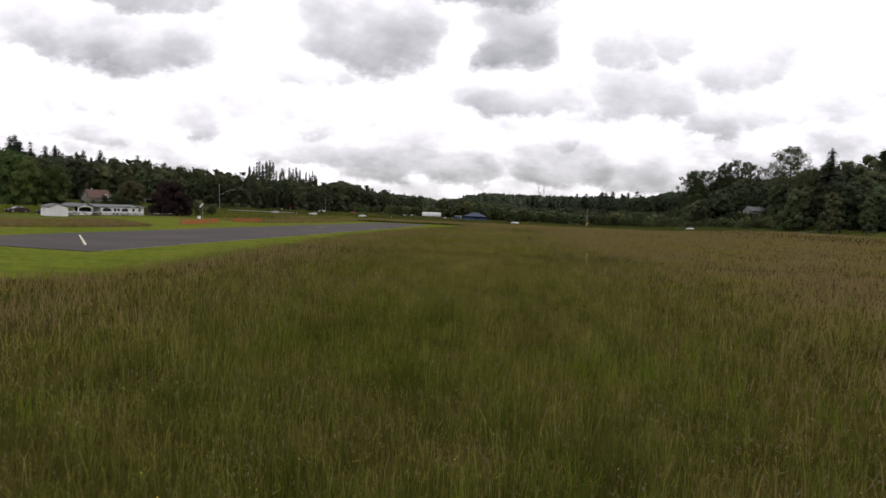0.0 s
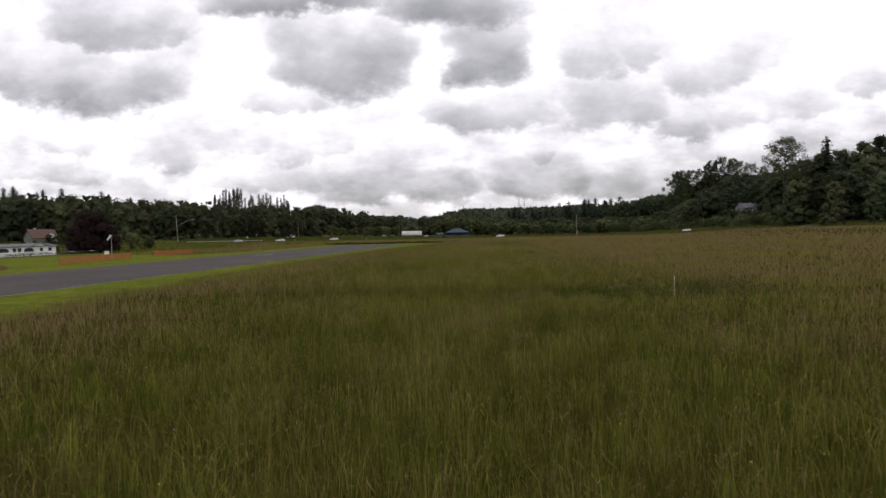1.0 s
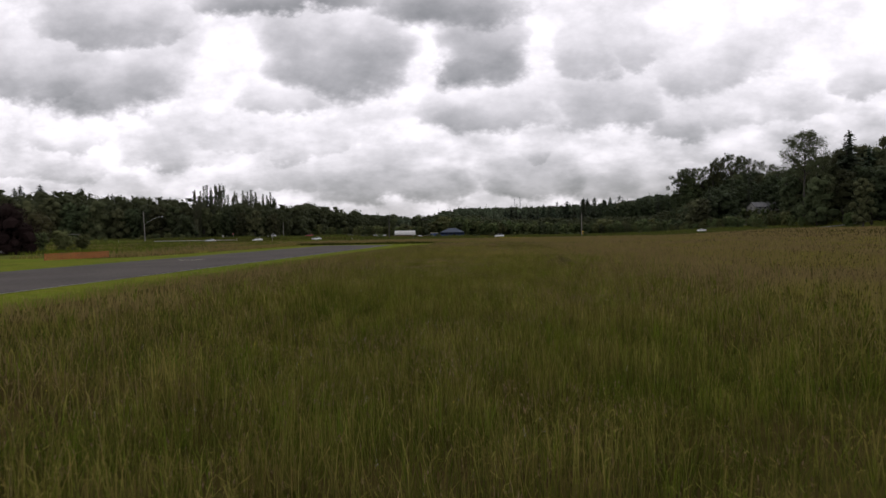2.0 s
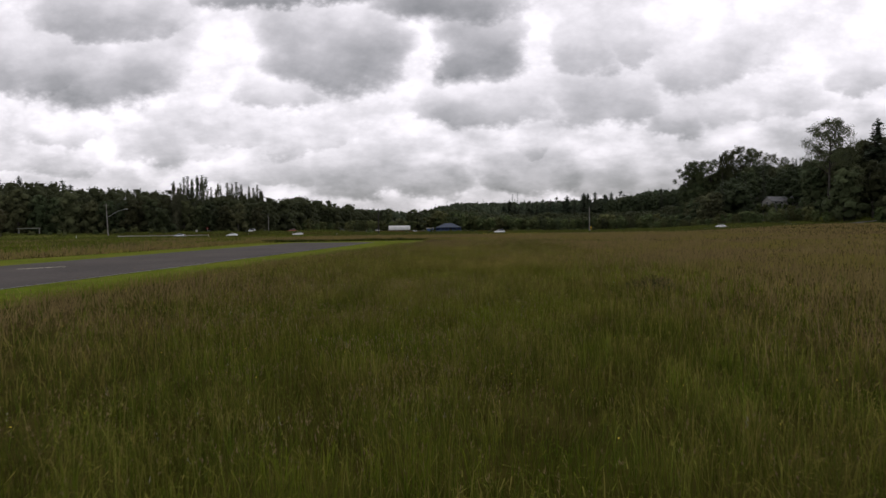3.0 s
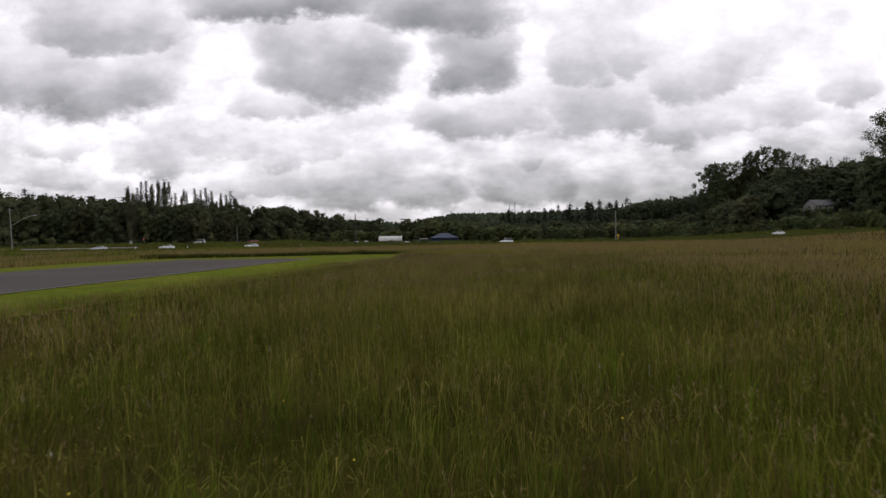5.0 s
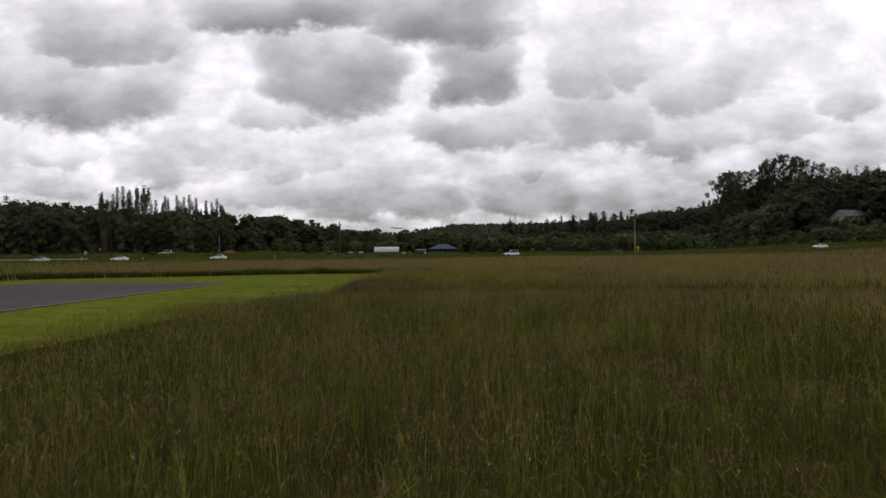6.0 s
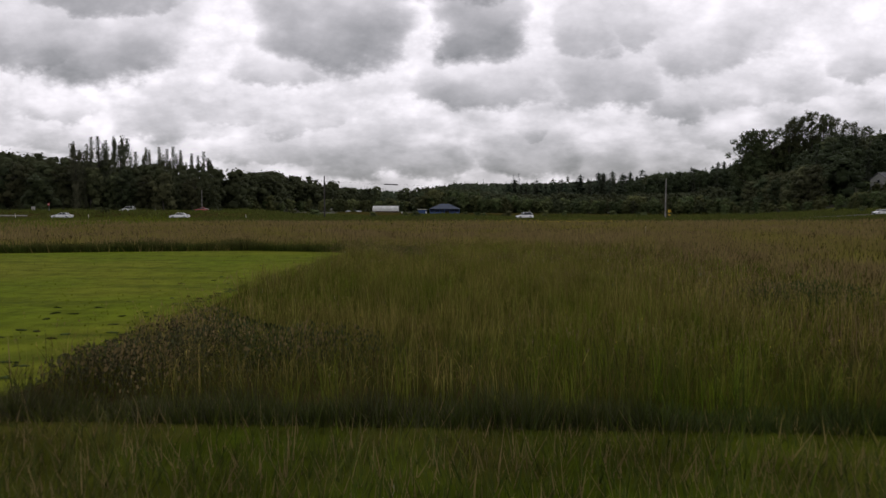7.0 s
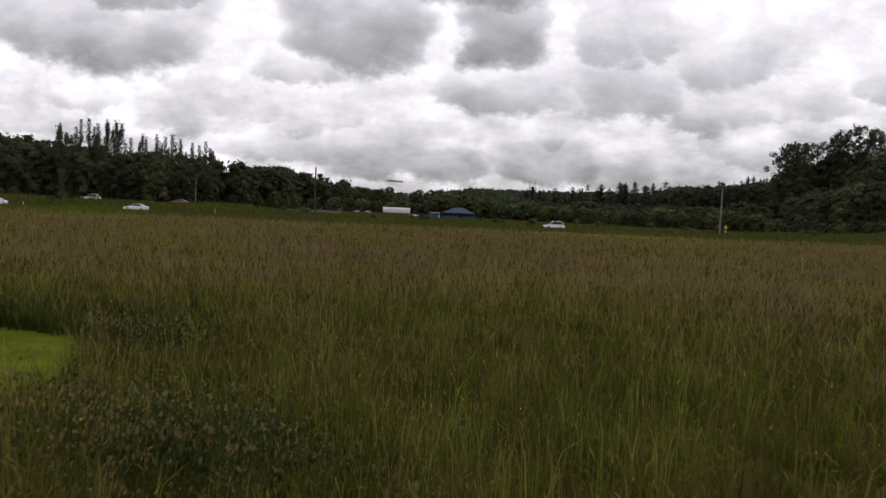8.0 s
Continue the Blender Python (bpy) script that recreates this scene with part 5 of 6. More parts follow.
for px, py, top in ((200, 437, 38), (204, 440, 39), (208, 432, 40), (216, 428, 43), (212, 456, 43), (206, 448, 43)):
    plant(BROAD[3], px, py, top - place(px, py), "tall trees on the slope", "tall broadleaf tree standing above the wooded slope", 1.0)
copper = tagged(new("copper_beech"), "dark copper-red rounded tree beside the clubhouse", "tree")
copper.matrix_world = pose(-91.5, 177, place(-89, 177) - 0.1)
part("trunk", limbs(22, 7, 0.3, 6, 4), "bark", copper)
ob = new("crown", mesh_only("crown", *crown_broad(122, 10.2, 6.6, 70, 90, 0.0, 0.36), "leaf_red"))
ob.parent = copper
HEIGHT[id(copper)] = 9.8
dome = tagged(new("rounded_tree"), "single dense round-headed dark green tree", "tree")
dome.matrix_world = pose(-186, 468, place(-186, 468) - 0.2)
part("trunk", limbs(23, 13, 0.4, 6, 5), "bark", dome)
ob = new("crown", mesh_only("crown", *crown_broad(123, 17.5, 9.0, 44, 90, 0.02, 0.5), "leaf_round"))
ob.parent = dome
# big garden trees behind the clubhouse
garden = tree_kind("garden_tree", limbs(31, 16, 0.5, 7, 6), crown_broad(131, 20, 8.0, 64, 110, 0.02, 0.5), "leaf_garden", "broad rounded green tree behind the clubhouse")
HEIGHT[id(garden)] = 20
for px, py, top in ((-198, 250, 23.5), (-189, 246, 20.5), (-180, 250, 18.6), (-213, 262, 25), (-228, 262, 25)):
    plant(garden, px, py, top - place(px, py), "garden trees", "", 0.95)
olive = tree_kind("garden_tree", limbs(32, 10, 0.3, 6, 4), crown_broad(132, 13, 7.5, 26, 60, 0.06, 0.6), "leaf_olive", "olive-green spreading tree beside the farmhouse")
HEIGHT[id(olive)] = 13
plant(olive, -203, 345, 16.7 - place(-203, 345), "garden trees")
plant(olive, -256, 345, 12, "garden trees")
# conifers and broadleaf trees on the left-hand rise
rise_wood = []
for k in range(64):
    px, py = -860 + k * 8.0 + pick.uniform(-4, 4), 800 + pick.uniform(-50, 50)
    top = 4 + skyline(LEFT_RISE, px / py) * py * 1.03
    plant(CONIFER, px, py, max(12, top * pick.uniform(0.86, 1.06) - place(px, py)), "conifers on the rise", wide=1.9)
for k in range(110):
    px, py = pick.uniform(-900, -330), pick.uniform(620, 850)
    top = 2 + skyline(LEFT_RISE, px / py) * py * 0.9
    rise_wood.append((px, py, max(10, top * pick.uniform(0.85, 1.0) - place(px, py)), 1.4))
grove("rise_woods", rise_wood, "leaf", "dense dark wood on the rise behind the houses")
# shrubs along the bank
for k in range(60):
    xx = pick.uniform(-300, 190)
    plant(SHRUB, xx, float(road_y(xx)) + pick.uniform(14, 60), pick.uniform(0.9, 2.4), "shrubs on the bank", wide=pick.uniform(1.0, 1.8))
for px, py, hh in ((-152, 360, 3.0), (-147, 362, 3.4), (-157, 362, 2.6), (-141, 364, 2.4), (-163, 358, 2.2), (-136, 366, 2.0)):
    plant(SHRUB, px, py, hh, "shrubs on the bank", wide=1.3)

# dark bushes round the farmhouse
for px, py, hh in ((-214, 338, 6.5), (-209, 342, 7.5), (-205, 338, 6.0), (-222, 330, 3.2), (-229, 328, 2.8), (-216, 330, 3.6), (-236, 330, 3.4), (-198, 336, 5.0)):
    plant(BROAD, px, py, hh, "bushes round the farmhouse", "dense dark bush beside the farmhouse", wide=1.7)
# a hedge behind the clubhouse and bushes beside the copper tree
for px, py, hh in ((-106, 184, 2.4), (-103, 185, 2.7), (-100, 186, 2.5), (-97, 187, 2.6), (-109, 183, 2.2)):
    plant(SHRUB, px, py, hh, "hedge behind the clubhouse", wide=1.2)
for px, py, hh in ((-92, 196, 5.5), (-89, 199, 4.5), (-95, 193, 5.0)):
    plant(WILLOW, px, py, hh, "bushes beside the copper tree", wide=1.2)

# clippings left by the mower along the lawn's edge
n = 150
along = rng.random(n) ** 1.4
edge = rng.random(n) < 0.6
x = np.interp(along, (0, 0.12, 0.5, 1), (-8.2, -7.2, -7.7, -7.0)) - np.where(edge, rng.exponential(0.18, n), rng.exponential(1.8, n))
y = 203.5 + 29 * along + rng.normal(0, 0.4, n)
keep = ~tall(x, y, 0.1) & ~inside(x, y, RUNWAY)
bits = [blob(rng, (px, py, 0.03), (rng.uniform(0.04, 0.16) * (1.4 if on else 1), rng.uniform(0.03, 0.09), rng.uniform(0.012, 0.035)), 0.5) for px, py, on in zip(x[keep], y[keep], edge[keep])]
v, t = join(bits)
from_arrays("clippings", v, t, ["weed"], None, "stuff", "dark withered clippings scattered on the mown lawn", "clippings")

# woods on the far ridge, too many to count
r = np.random.default_rng(77)
far = []
for k in range(2800):
    px = r.uniform(-700, 1350)
    py = r.choice([1720, 1850, 1950, 2040, 2110, 2160]) + r.uniform(-55, 55)
    hh = r.uniform(10, 27)
    zz = place(px, py) - 1
    if r.random() < 0.16 and py > 1900:
        hh = r.uniform(17, 36)
        f = np.linspace(0.12, 1.0, 9)
        wide = hh * 0.17 * (1.06 - f)
        a = r.uniform(0, 6.28, 9)
        pts = np.stack([px + np.cos(a) * wide * 0.5, py + np.sin(a) * wide * 0.5, zz + f * hh], -1)
        far.append(leaf_cards(r, pts, np.stack([np.cos(a), np.sin(a) - 0.8, np.full(9, 0.5)], -1), 1.0))
        far[-1] = (pts.repeat(4, 0) + (far[-1][0] - pts.repeat(4, 0)) * (wide * 2.0 + 0.8).repeat(4)[:, None], far[-1][1])
    else:
        d = r.normal(0, 1, (13, 3))
        d /= np.linalg.norm(d, axis=1, keepdims=True)
        d[:, 2] = np.abs(d[:, 2]) * 1.2 - 0.3
        pts = np.array([px, py, zz + hh * 0.55]) + d * np.array([0.38, 0.38, 0.40]) * hh
        far.append(leaf_cards(r, pts, d, hh * 0.30))
        far.append(blob(r, (px, py, zz + hh * 0.48), (hh * 0.36, hh * 0.36, hh * 0.46), 0.2))
v, t = join(far)
from_arrays("far_woods", v, t, ["hazed_leaf"], None, "stuff", "distant dark wooded ridge of conifers and broadleaf trees", "woods")

# ------------------------------------------------------------------ poles, lamps and signs
def utility_pole(x, y, height, mat, label, arm=True, lean=0.0):
    ob = thing("utility_pole", x, y, place(x, y), 9, label, "pole", "poles along the road")
    ob.rotation_euler[1] += lean
    part("shaft", rod(bmesh.new(), (0, 0, -0.8), (0, 0, height), 0.24, 0.16, 10), mat, ob)
    if arm:
        part("crossarm", slab(bmesh.new(), -0.06, -1.2, height - 0.75, 0.06, 1.2, height - 0.60, 0.01), mat, ob)
        for k in (-1.05, -0.45, 0.45, 1.05):
            bm = rod(bmesh.new(), (0, k, height - 0.60), (0, k, height - 0.42), 0.05, 0.035, 8)
            part("insulator", bm, "concrete", ob, "small ceramic insulator")
    else:
        part("cap", rod(bmesh.new(), (0, 0, height), (0, 0, height + 0.05), 0.14, 0.10, 10), "steel", ob)
    return ob


utility_pole(-36.7, 366.3, 12.0 - place(-36.7, 366.3), "pole_dark", "dark creosoted wooden utility pole by the road")
utility_pole(62.4, 382.5, 12.0 - place(62.4, 382.5), "pole", "weathered grey wooden utility pole on the bank", False)
utility_pole(-135.5, 522, 12.8 - place(-135.5, 522), "pole", "slender pale grey pole before the wood", False)

lamp = thing("street_lamp", -153.2, 350.5, place(-153.2, 350.5), 0, "grey wooden pole carrying a street lamp on a long arm", "street lamp")
lamp_top = 15.4 - place(-153.2, 350.5)
part("shaft", rod(bmesh.new(), (0.3, 0, -0.8), (-0.3, 0, lamp_top), 0.24, 0.16, 10), "pole", lamp)
bm = bmesh.new()
for k in range(6):
    a, b = k / 6, (k + 1) / 6
    rod(bm, (0.1 + 8.4 * a, 0, lamp_top - 6.2 + 3.6 * math.sin(a * 1.45)), (0.1 + 8.4 * b, 0, lamp_top - 6.2 + 3.6 * math.sin(b * 1.45)), 0.07, 0.06, 6)
part("arm", bm, "steel", lamp, "curved galvanised lamp arm")
part("lamp_head", slab(bmesh.new(), 8.4, -0.18, lamp_top - 2.75, 9.3, 0.18, lamp_top - 2.5, 0.05), "steel", lamp)
part("crossarm", slab(bmesh.new(), -1.3, -0.06, lamp_top - 0.9, 0.9, 0.06, lamp_top - 0.74, 0.01), "pole", lamp)

sign = thing("warning_sign", 62.2, 378.5, place(62.2, 378.5), 5, "yellow diamond road warning sign on a wooden post", "sign")
part("post", slab(bmesh.new(), -0.06, -0.06, -0.4, 0.06, 0.06, 2.3), "wood", sign)
bm = prism(bmesh.new(), [(-0.02, 0), (0.02, 0), (0.02, 1.1), (-0.02, 1.1)], -0.55, 0.55)
bmesh.ops.scale(bm, vec=(0.75, 1, 0.75), verts=bm.verts)
bmesh.ops.transform(bm, matrix=pose(0, -0.1, 2.05) @ Matrix.Rotation(radians(45), 4, "Y") @ Matrix.Translation((0, 0, -0.41)), verts=bm.verts)
part("panel", bm, "yellow", sign, "yellow diamond panel")
part("plate", slab(bmesh.new(), -0.32, -0.12, 0.75, 0.32, -0.08, 1.2), "yellow", sign, "small yellow plate below")

stop = thing("stop_sign", -118, 372, place(-118, 372), -15, "red octagonal road sign on a steel post", "sign")
part("post", rod(bmesh.new(), (0, 0, -0.3), (0, 0, 2.6), 0.035, 0.035, 8), "steel", stop)
bm = bmesh.new()
bmesh.ops.create_cone(bm, cap_ends=True, segments=8, radius1=0.42, radius2=0.42, depth=0.03, matrix=Matrix.Translation((0, -0.05, 2.2)) @ Matrix.Rotation(radians(90), 4, "X") @ Matrix.Rotation(radians(22.5), 4, "Z"))
part("panel", bm, "sign_red", stop)
part("bar", slab(bmesh.new(), -0.26, -0.072, 2.13, 0.26, -0.066, 2.27), "white", stop, "pale bar across the panel")
box = thing("utility_cabinet", -124, 374, place(-124, 374), -10, "pale grey roadside utility cabinet", "cabinet")
part("body", slab(bmesh.new(), -0.4, -0.3, 0.0, 0.4, 0.3, 1.5, 0.03), "concrete", box)
part("cover", slab(bmesh.new(), -0.46, -0.36, 1.5, 0.46, 0.36, 1.58, 0.02), "steel", box)


def marker_post(x, y, height):
    ob = thing("marker_stake", x, y, 0, 20, "thin bleached wooden stake standing in the tall grass", "stake", "stakes in the meadow")
    part("stake", slab(bmesh.new(), -0.022, -0.015, -0.2, 0.022, 0.015, height, 0.004), "straw", ob)
    part("ribbon", slab(bmesh.new(), -0.026, -0.019, height - 0.12, 0.026, 0.019, height - 0.08), "white", ob, "faded tape round the top")
    return ob


marker_post(10.1, 58.3, 1.05)
marker_post(20.5, 263, 1.05)

sock = thing("windsock", -61.3, 133.0, place(-61.3, 133.0), 0, "small pale windsock on a thin mast beside the runway fence", "windsock")
part("mast", rod(bmesh.new(), (0, 0, -0.3), (0, 0, 4.05), 0.05, 0.035, 8), "steel", sock)
part("sock", rod(bmesh.new(), (-0.05, 0, 4.0), (-0.62, -0.2, 3.15), 0.19, 0.11, 10), "white", sock, "drooping pale cloth sock")
part("hoop", rod(bmesh.new(), (-0.05, 0, 4.03), (-0.08, -0.01, 3.97), 0.20, 0.20, 10), "steel", sock)
board = thing("notice_board", -62.1, 132.8, place(-62.1, 132.8), 55, "small white notice board on a short post", "sign")
part("post", slab(bmesh.new(), -0.05, -0.05, -0.2, 0.05, 0.05, 0.8), "wood", board)
part("panel", slab(bmesh.new(), -0.4, -0.08, 0.65, 0.4, -0.05, 1.25, 0.01), "white", board)


# overhead cable between the roadside poles, with a splice case hanging on it
def cable(a, b, sag, radius, label):
    a, b = Vector(a), Vector(b)
    ob = thing("overhead_cable", a.x, a.y, a.z, 0, label, "cable", "cables along the road")
    bm, n = bmesh.new(), 24
    pts = [a.lerp(b, k / n) - Vector((0, 0, 4 * sag * (k / n) * (1 - k / n))) - a for k in range(n + 1)]
    for p, q in zip(pts[:-1], pts[1:]):
        rod(bm, p, q, radius, radius, 5)
    part("strand", bm, "wire", ob)
    return ob, pts


ob, pts = cable((-36.7, 366.3, 10.6), (62.4, 382.5, 11.2), 1.6, 0.012, "thin sagging overhead cable carrying a dark splice case")
part("splice_case", rod(bmesh.new(), pts[4] - (pts[5] - pts[4]) * 0.05, pts[4] + (pts[5] - pts[4]) * 0.85, 0.16, 0.14, 8), "wire", ob, "long dark splice case")
cable((-36.7, 366.3, 10.6), (-153.4, 350.5, 13.5), 2.0, 0.012, "thin sagging overhead cable to the lamp pole")

gantry = thing("wooden_gateway", -213, 386, place(-213, 386), 20, "pale open timber frame of two posts and a beam", "frame")
for k in (-4.4, 4.4):
    part("post", slab(bmesh.new(), k - 0.22, -0.2, -0.3, k + 0.22, 0.2, 3.6, 0.03), "siding", gantry)
part("beam", slab(bmesh.new(), -5.2, -0.18, 3.2, 5.2, 0.18, 3.6, 0.03), "siding", gantry)


def roadside_post(x, tall_=1.0):
    y = float(road_y(x)) - 5.5
    ob = thing("roadside_post", x, y, place(x, y), 8, "short white roadside marker post", "post", "roadside posts")
    part("post", slab(bmesh.new(), -0.06, -0.05, -0.2, 0.06, 0.05, tall_, 0.01), "white", ob)
    part("band", slab(bmesh.new(), -0.065, -0.055, tall_ - 0.3, 0.065, 0.055, tall_ - 0.15), "lamp_red", ob, "dark red reflector band")


for px in (-127, -104, -155, -88, -52):
    roadside_post(px, pick.uniform(0.9, 1.3))

# ------------------------------------------------------------------ orange barrier fence by the runway
def barrier(x0, y0, x1, y1, label):
    length = math.hypot(x1 - x0, y1 - y0)
    ob = thing("barrier_fence", x0, y0, 0, math.degrees(math.atan2(y1 - y0, x1 - x0)), label, "fence", "orange barrier fences")
    posts = max(3, int(length / 2.6) + 1)
    for k in range(posts):
        px = length * k / (posts - 1)
        part("post", rod(bmesh.new(), (px, 0.03, -0.2), (px, 0.03, 1.12), 0.03, 0.03, 6), "wood", ob)
    for k in range(posts - 1):
        a, b = length * k / (posts - 1), length * (k + 1) / (posts - 1)
        bm = bmesh.new()
        for q in range(9):
            zz = 0.12 + q * 0.108
            slab(bm, a, -0.012, zz, b, 0.012, zz + 0.045)
        n = int((b - a) / 0.16)
        for q in range(n + 1):
            xx = a + (b - a) * q / n
            slab(bm, xx - 0.02, -0.010, 0.12, xx + 0.02, 0.010, 1.05)
        part("mesh_panel", bm, "orange", ob)
    return ob


barrier(-53.4, 107.5, -55.5, 128.5, "orange plastic mesh barrier fence on short posts beside the lawn")
barrier(-57.0, 139.0, -54.5, 150.0, "orange plastic mesh barrier fence beside the runway lawn")


# ------------------------------------------------------------------ buildings
def gable(bm, x0, x1, y0, y1, eave, ridge, over=0.35, thick=0.14):
    """A pitched roof with its ridge along x."""
    m = (y0 + y1) / 2
    prism(bm, [(y0 - over, eave - over * (ridge - eave) / (m - y0)), (m, ridge), (y1 + over, eave - over * (ridge - eave) / (m - y0)), (y1 + over, eave - over * (ridge - eave) / (m - y0) + thick), (m, ridge + thick), (y0 - over, eave - over * (ridge - eave) / (m - y0) + thick)], x0 - over, x1 + over)
    return bm


def walls(bm, x0, x1, y0, y1, eave, ridge):
    m = (y0 + y1) / 2
    return prism(bm, [(y0, 0), (y1, 0), (y1, eave), (m, ridge), (y0, eave)], x0, x1)


def window(parent, x, y, z, w, h, face, frame_mat="white"):
    """A window on a wall; face is the wall's outward side: 'x-', 'y-' ..."""
    s = -1 if face[1] == "-" else 1
    d = 0.03 * s
    if face[0] == "y":
        f = part("window", slab(bmesh.new(), x - w / 2 - 0.08, min(y, y + d), z - 0.08, x + w / 2 + 0.08, max(y, y + d), z + h + 0.08), frame_mat, parent)
        part("pane", slab(bmesh.new(), x - w / 2, min(y + d, y + 1.4 * d), z, x + w / 2, max(y + d, y + 1.4 * d), z + h), "glass", f)
    else:
        f = part("window", slab(bmesh.new(), min(x, x + d), y - w / 2 - 0.08, z - 0.08, max(x, x + d), y + w / 2 + 0.08, z + h + 0.08), frame_mat, parent)
        part("pane", slab(bmesh.new(), min(x + d, x + 1.4 * d), y - w / 2, z, max(x + d, x + 1.4 * d), y + w / 2, z + h), "glass", f)
    return f


# white shed: gable towards the runway
shed = thing("white_shed", -90.3, 125.9, place(-90.3, 125.9) - 0.05, 57, "small white wooden shed with a grey shingled gable roof", "shed")
part("wall", walls(bmesh.new(), -2.25, 2.25, -1.75, 1.75, 1.95, 2.6), "white", shed).matrix_local = pose(0, 0, 0, 0, 0, 90)
part("roof", gable(bmesh.new(), -2.25, 2.25, -1.75, 1.75, 1.95, 2.6, 0.25, 0.10), "shingle", shed).matrix_local = pose(0, 0, 0, 0, 0, 90)
for k in (-0.46, 0.46):
    part("door", slab(bmesh.new(), k - 0.44, -2.29, 0.05, k + 0.44, -2.25, 1.85, 0.01), "white", shed)
part("door_handle", slab(bmesh.new(), 0.05, -2.33, 0.92, 0.10, -2.29, 1.06), "steel", shed)


def arched(x0, x1, z0, spring, top, n=10):
    """The outline in (x, z) of an opening with a low arched head."""
    m, h = (x0 + x1) / 2, (x1 - x0) / 2
    head = [(m + h * math.cos(math.pi * k / n), spring + (top - spring) * math.sin(math.pi * k / n)) for k in range(n + 1)]
    return [(x0, z0), (x1, z0), *head[1:-1]] if spring == z0 else [(x0, z0), (x1, z0), *head]


def upright(outline, y0, y1):
    """An outline in (x, z) drawn out from y0 to y1."""
    bm = prism(bmesh.new(), outline, y0, y1)
    for v in bm.verts:
        v.co = (v.co.y, v.co.x, v.co.z)
    bmesh.ops.recalc_face_normals(bm, faces=bm.faces)
    return bm


def arch_head(x0, x1, spring, top, y0, y1, n=10):
    """The piece of wall over an arched opening, up to a level top edge."""
    m, h = (x0 + x1) / 2, (x1 - x0) / 2
    low = [(m - h * math.cos(math.pi * k / n), spring + (top - 0.12 - spring) * math.sin(math.pi * k / n)) for k in range(n + 1)]
    bm = bmesh.new()
    rows = [[bm.verts.new((x, y, z)) for x, z in line] for y in (y0, y1) for line in (low, [(x, top) for x, _ in low])]
    for a, b in ((0, 1), (2, 3), (0, 2), (1, 3)):
        for k in range(n):
            bm.faces.new((rows[a][k], rows[a][k + 1], rows[b][k + 1], rows[b][k]))
    bmesh.ops.recalc_face_normals(bm, faces=bm.faces)
    return bm


# clubhouse: an open arched porch, a dark entrance, a long room with arched windows, and a cross gable
club = thing("clubhouse", -94.9, 140.4, place(-94.9, 140.4) - 0.1, 86, "long low white wooden clubhouse with an open arched porch", "building")
for k, q in ((0.0, 0.0), (4.55, 0.0), (0.0, 4.8), (4.55, 4.8)):
    part("porch_post", slab(bmesh.new(), k, q, 0, k + 0.22, q + 0.22, 2.1), "white", club)
part("porch_wall", slab(bmesh.new(), 0.22, 0.03, 0, 4.55, 0.15, 0.92), "white", club)
part("porch_wall", slab(bmesh.new(), 0.03, 0.22, 0, 0.15, 4.8, 0.92), "white", club)
part("porch_arch", arch_head(0.22, 4.55, 1.45, 2.1, 0.03, 0.17), "white", club)
part("porch_arch", arch_head(0.22, 4.55, 1.45, 2.1, 4.85, 4.99), "white", club)
part("porch_gable", upright([(-0.1, 2.1), (4.9, 2.1), (2.4, 2.74)], 0.0, 0.12), "white", club)
part("porch_roof", gable(bmesh.new(), -5.1, 0.2, 0.0, 4.8, 2.12, 2.78, 0.3, 0.1), "shingle", club).matrix_local = pose(0, 0, 0, 0, 0, -90)
part("entrance_wall", slab(bmesh.new(), 4.8, 2.2, 0, 7.9, 5.0, 2.15), "dark", club, "recessed entrance with its shade painted on the wall")
part("entrance_arch", arch_head(4.77, 7.9, 1.5, 2.15, 0.03, 0.17), "white", club)
part("wall", slab(bmesh.new(), 7.9, 0, 0, 25.0, 5.0, 2.15), "white", club)
part("roof", prism(bmesh.new(), [(-0.35, 2.12), (5.35, 2.12), (5.35, 2.22), (2.5, 2.82), (-0.35, 2.22)], 4.75, 25.3), "shingle", club)
part("cross_gable", upright([(17.1, 2.1), (22.9, 2.1), (20.0, 2.78)], -0.12, 0.05), "white", club)
part("cross_roof", gable(bmesh.new(), -2.5, 0.15, 17.1, 22.9, 2.13, 2.80, 0.25, 0.1), "shingle", club).matrix_local = pose(0, 0, 0, 0, 0, -90)
for x0, x1 in ((8.3, 11.6), (15.6, 18.3)):
    w = part("window", upright(arched(x0 - 0.1, x1 + 0.1, 0.95, 1.35, 2.0), -0.03, 0.0), "white", club)
    part("pane", upright(arched(x0, x1, 1.05, 1.35, 1.92), -0.05, -0.03), "glass", w)
for k in (13.05, 14.35, 20.5, 23.05):
    window(club, k, 0.0, 1.10, 0.95, 0.75, "y-")
part("base_board", slab(bmesh.new(), 7.9, -0.05, 0.0, 25.05, -0.01, 0.18), "concrete", club)

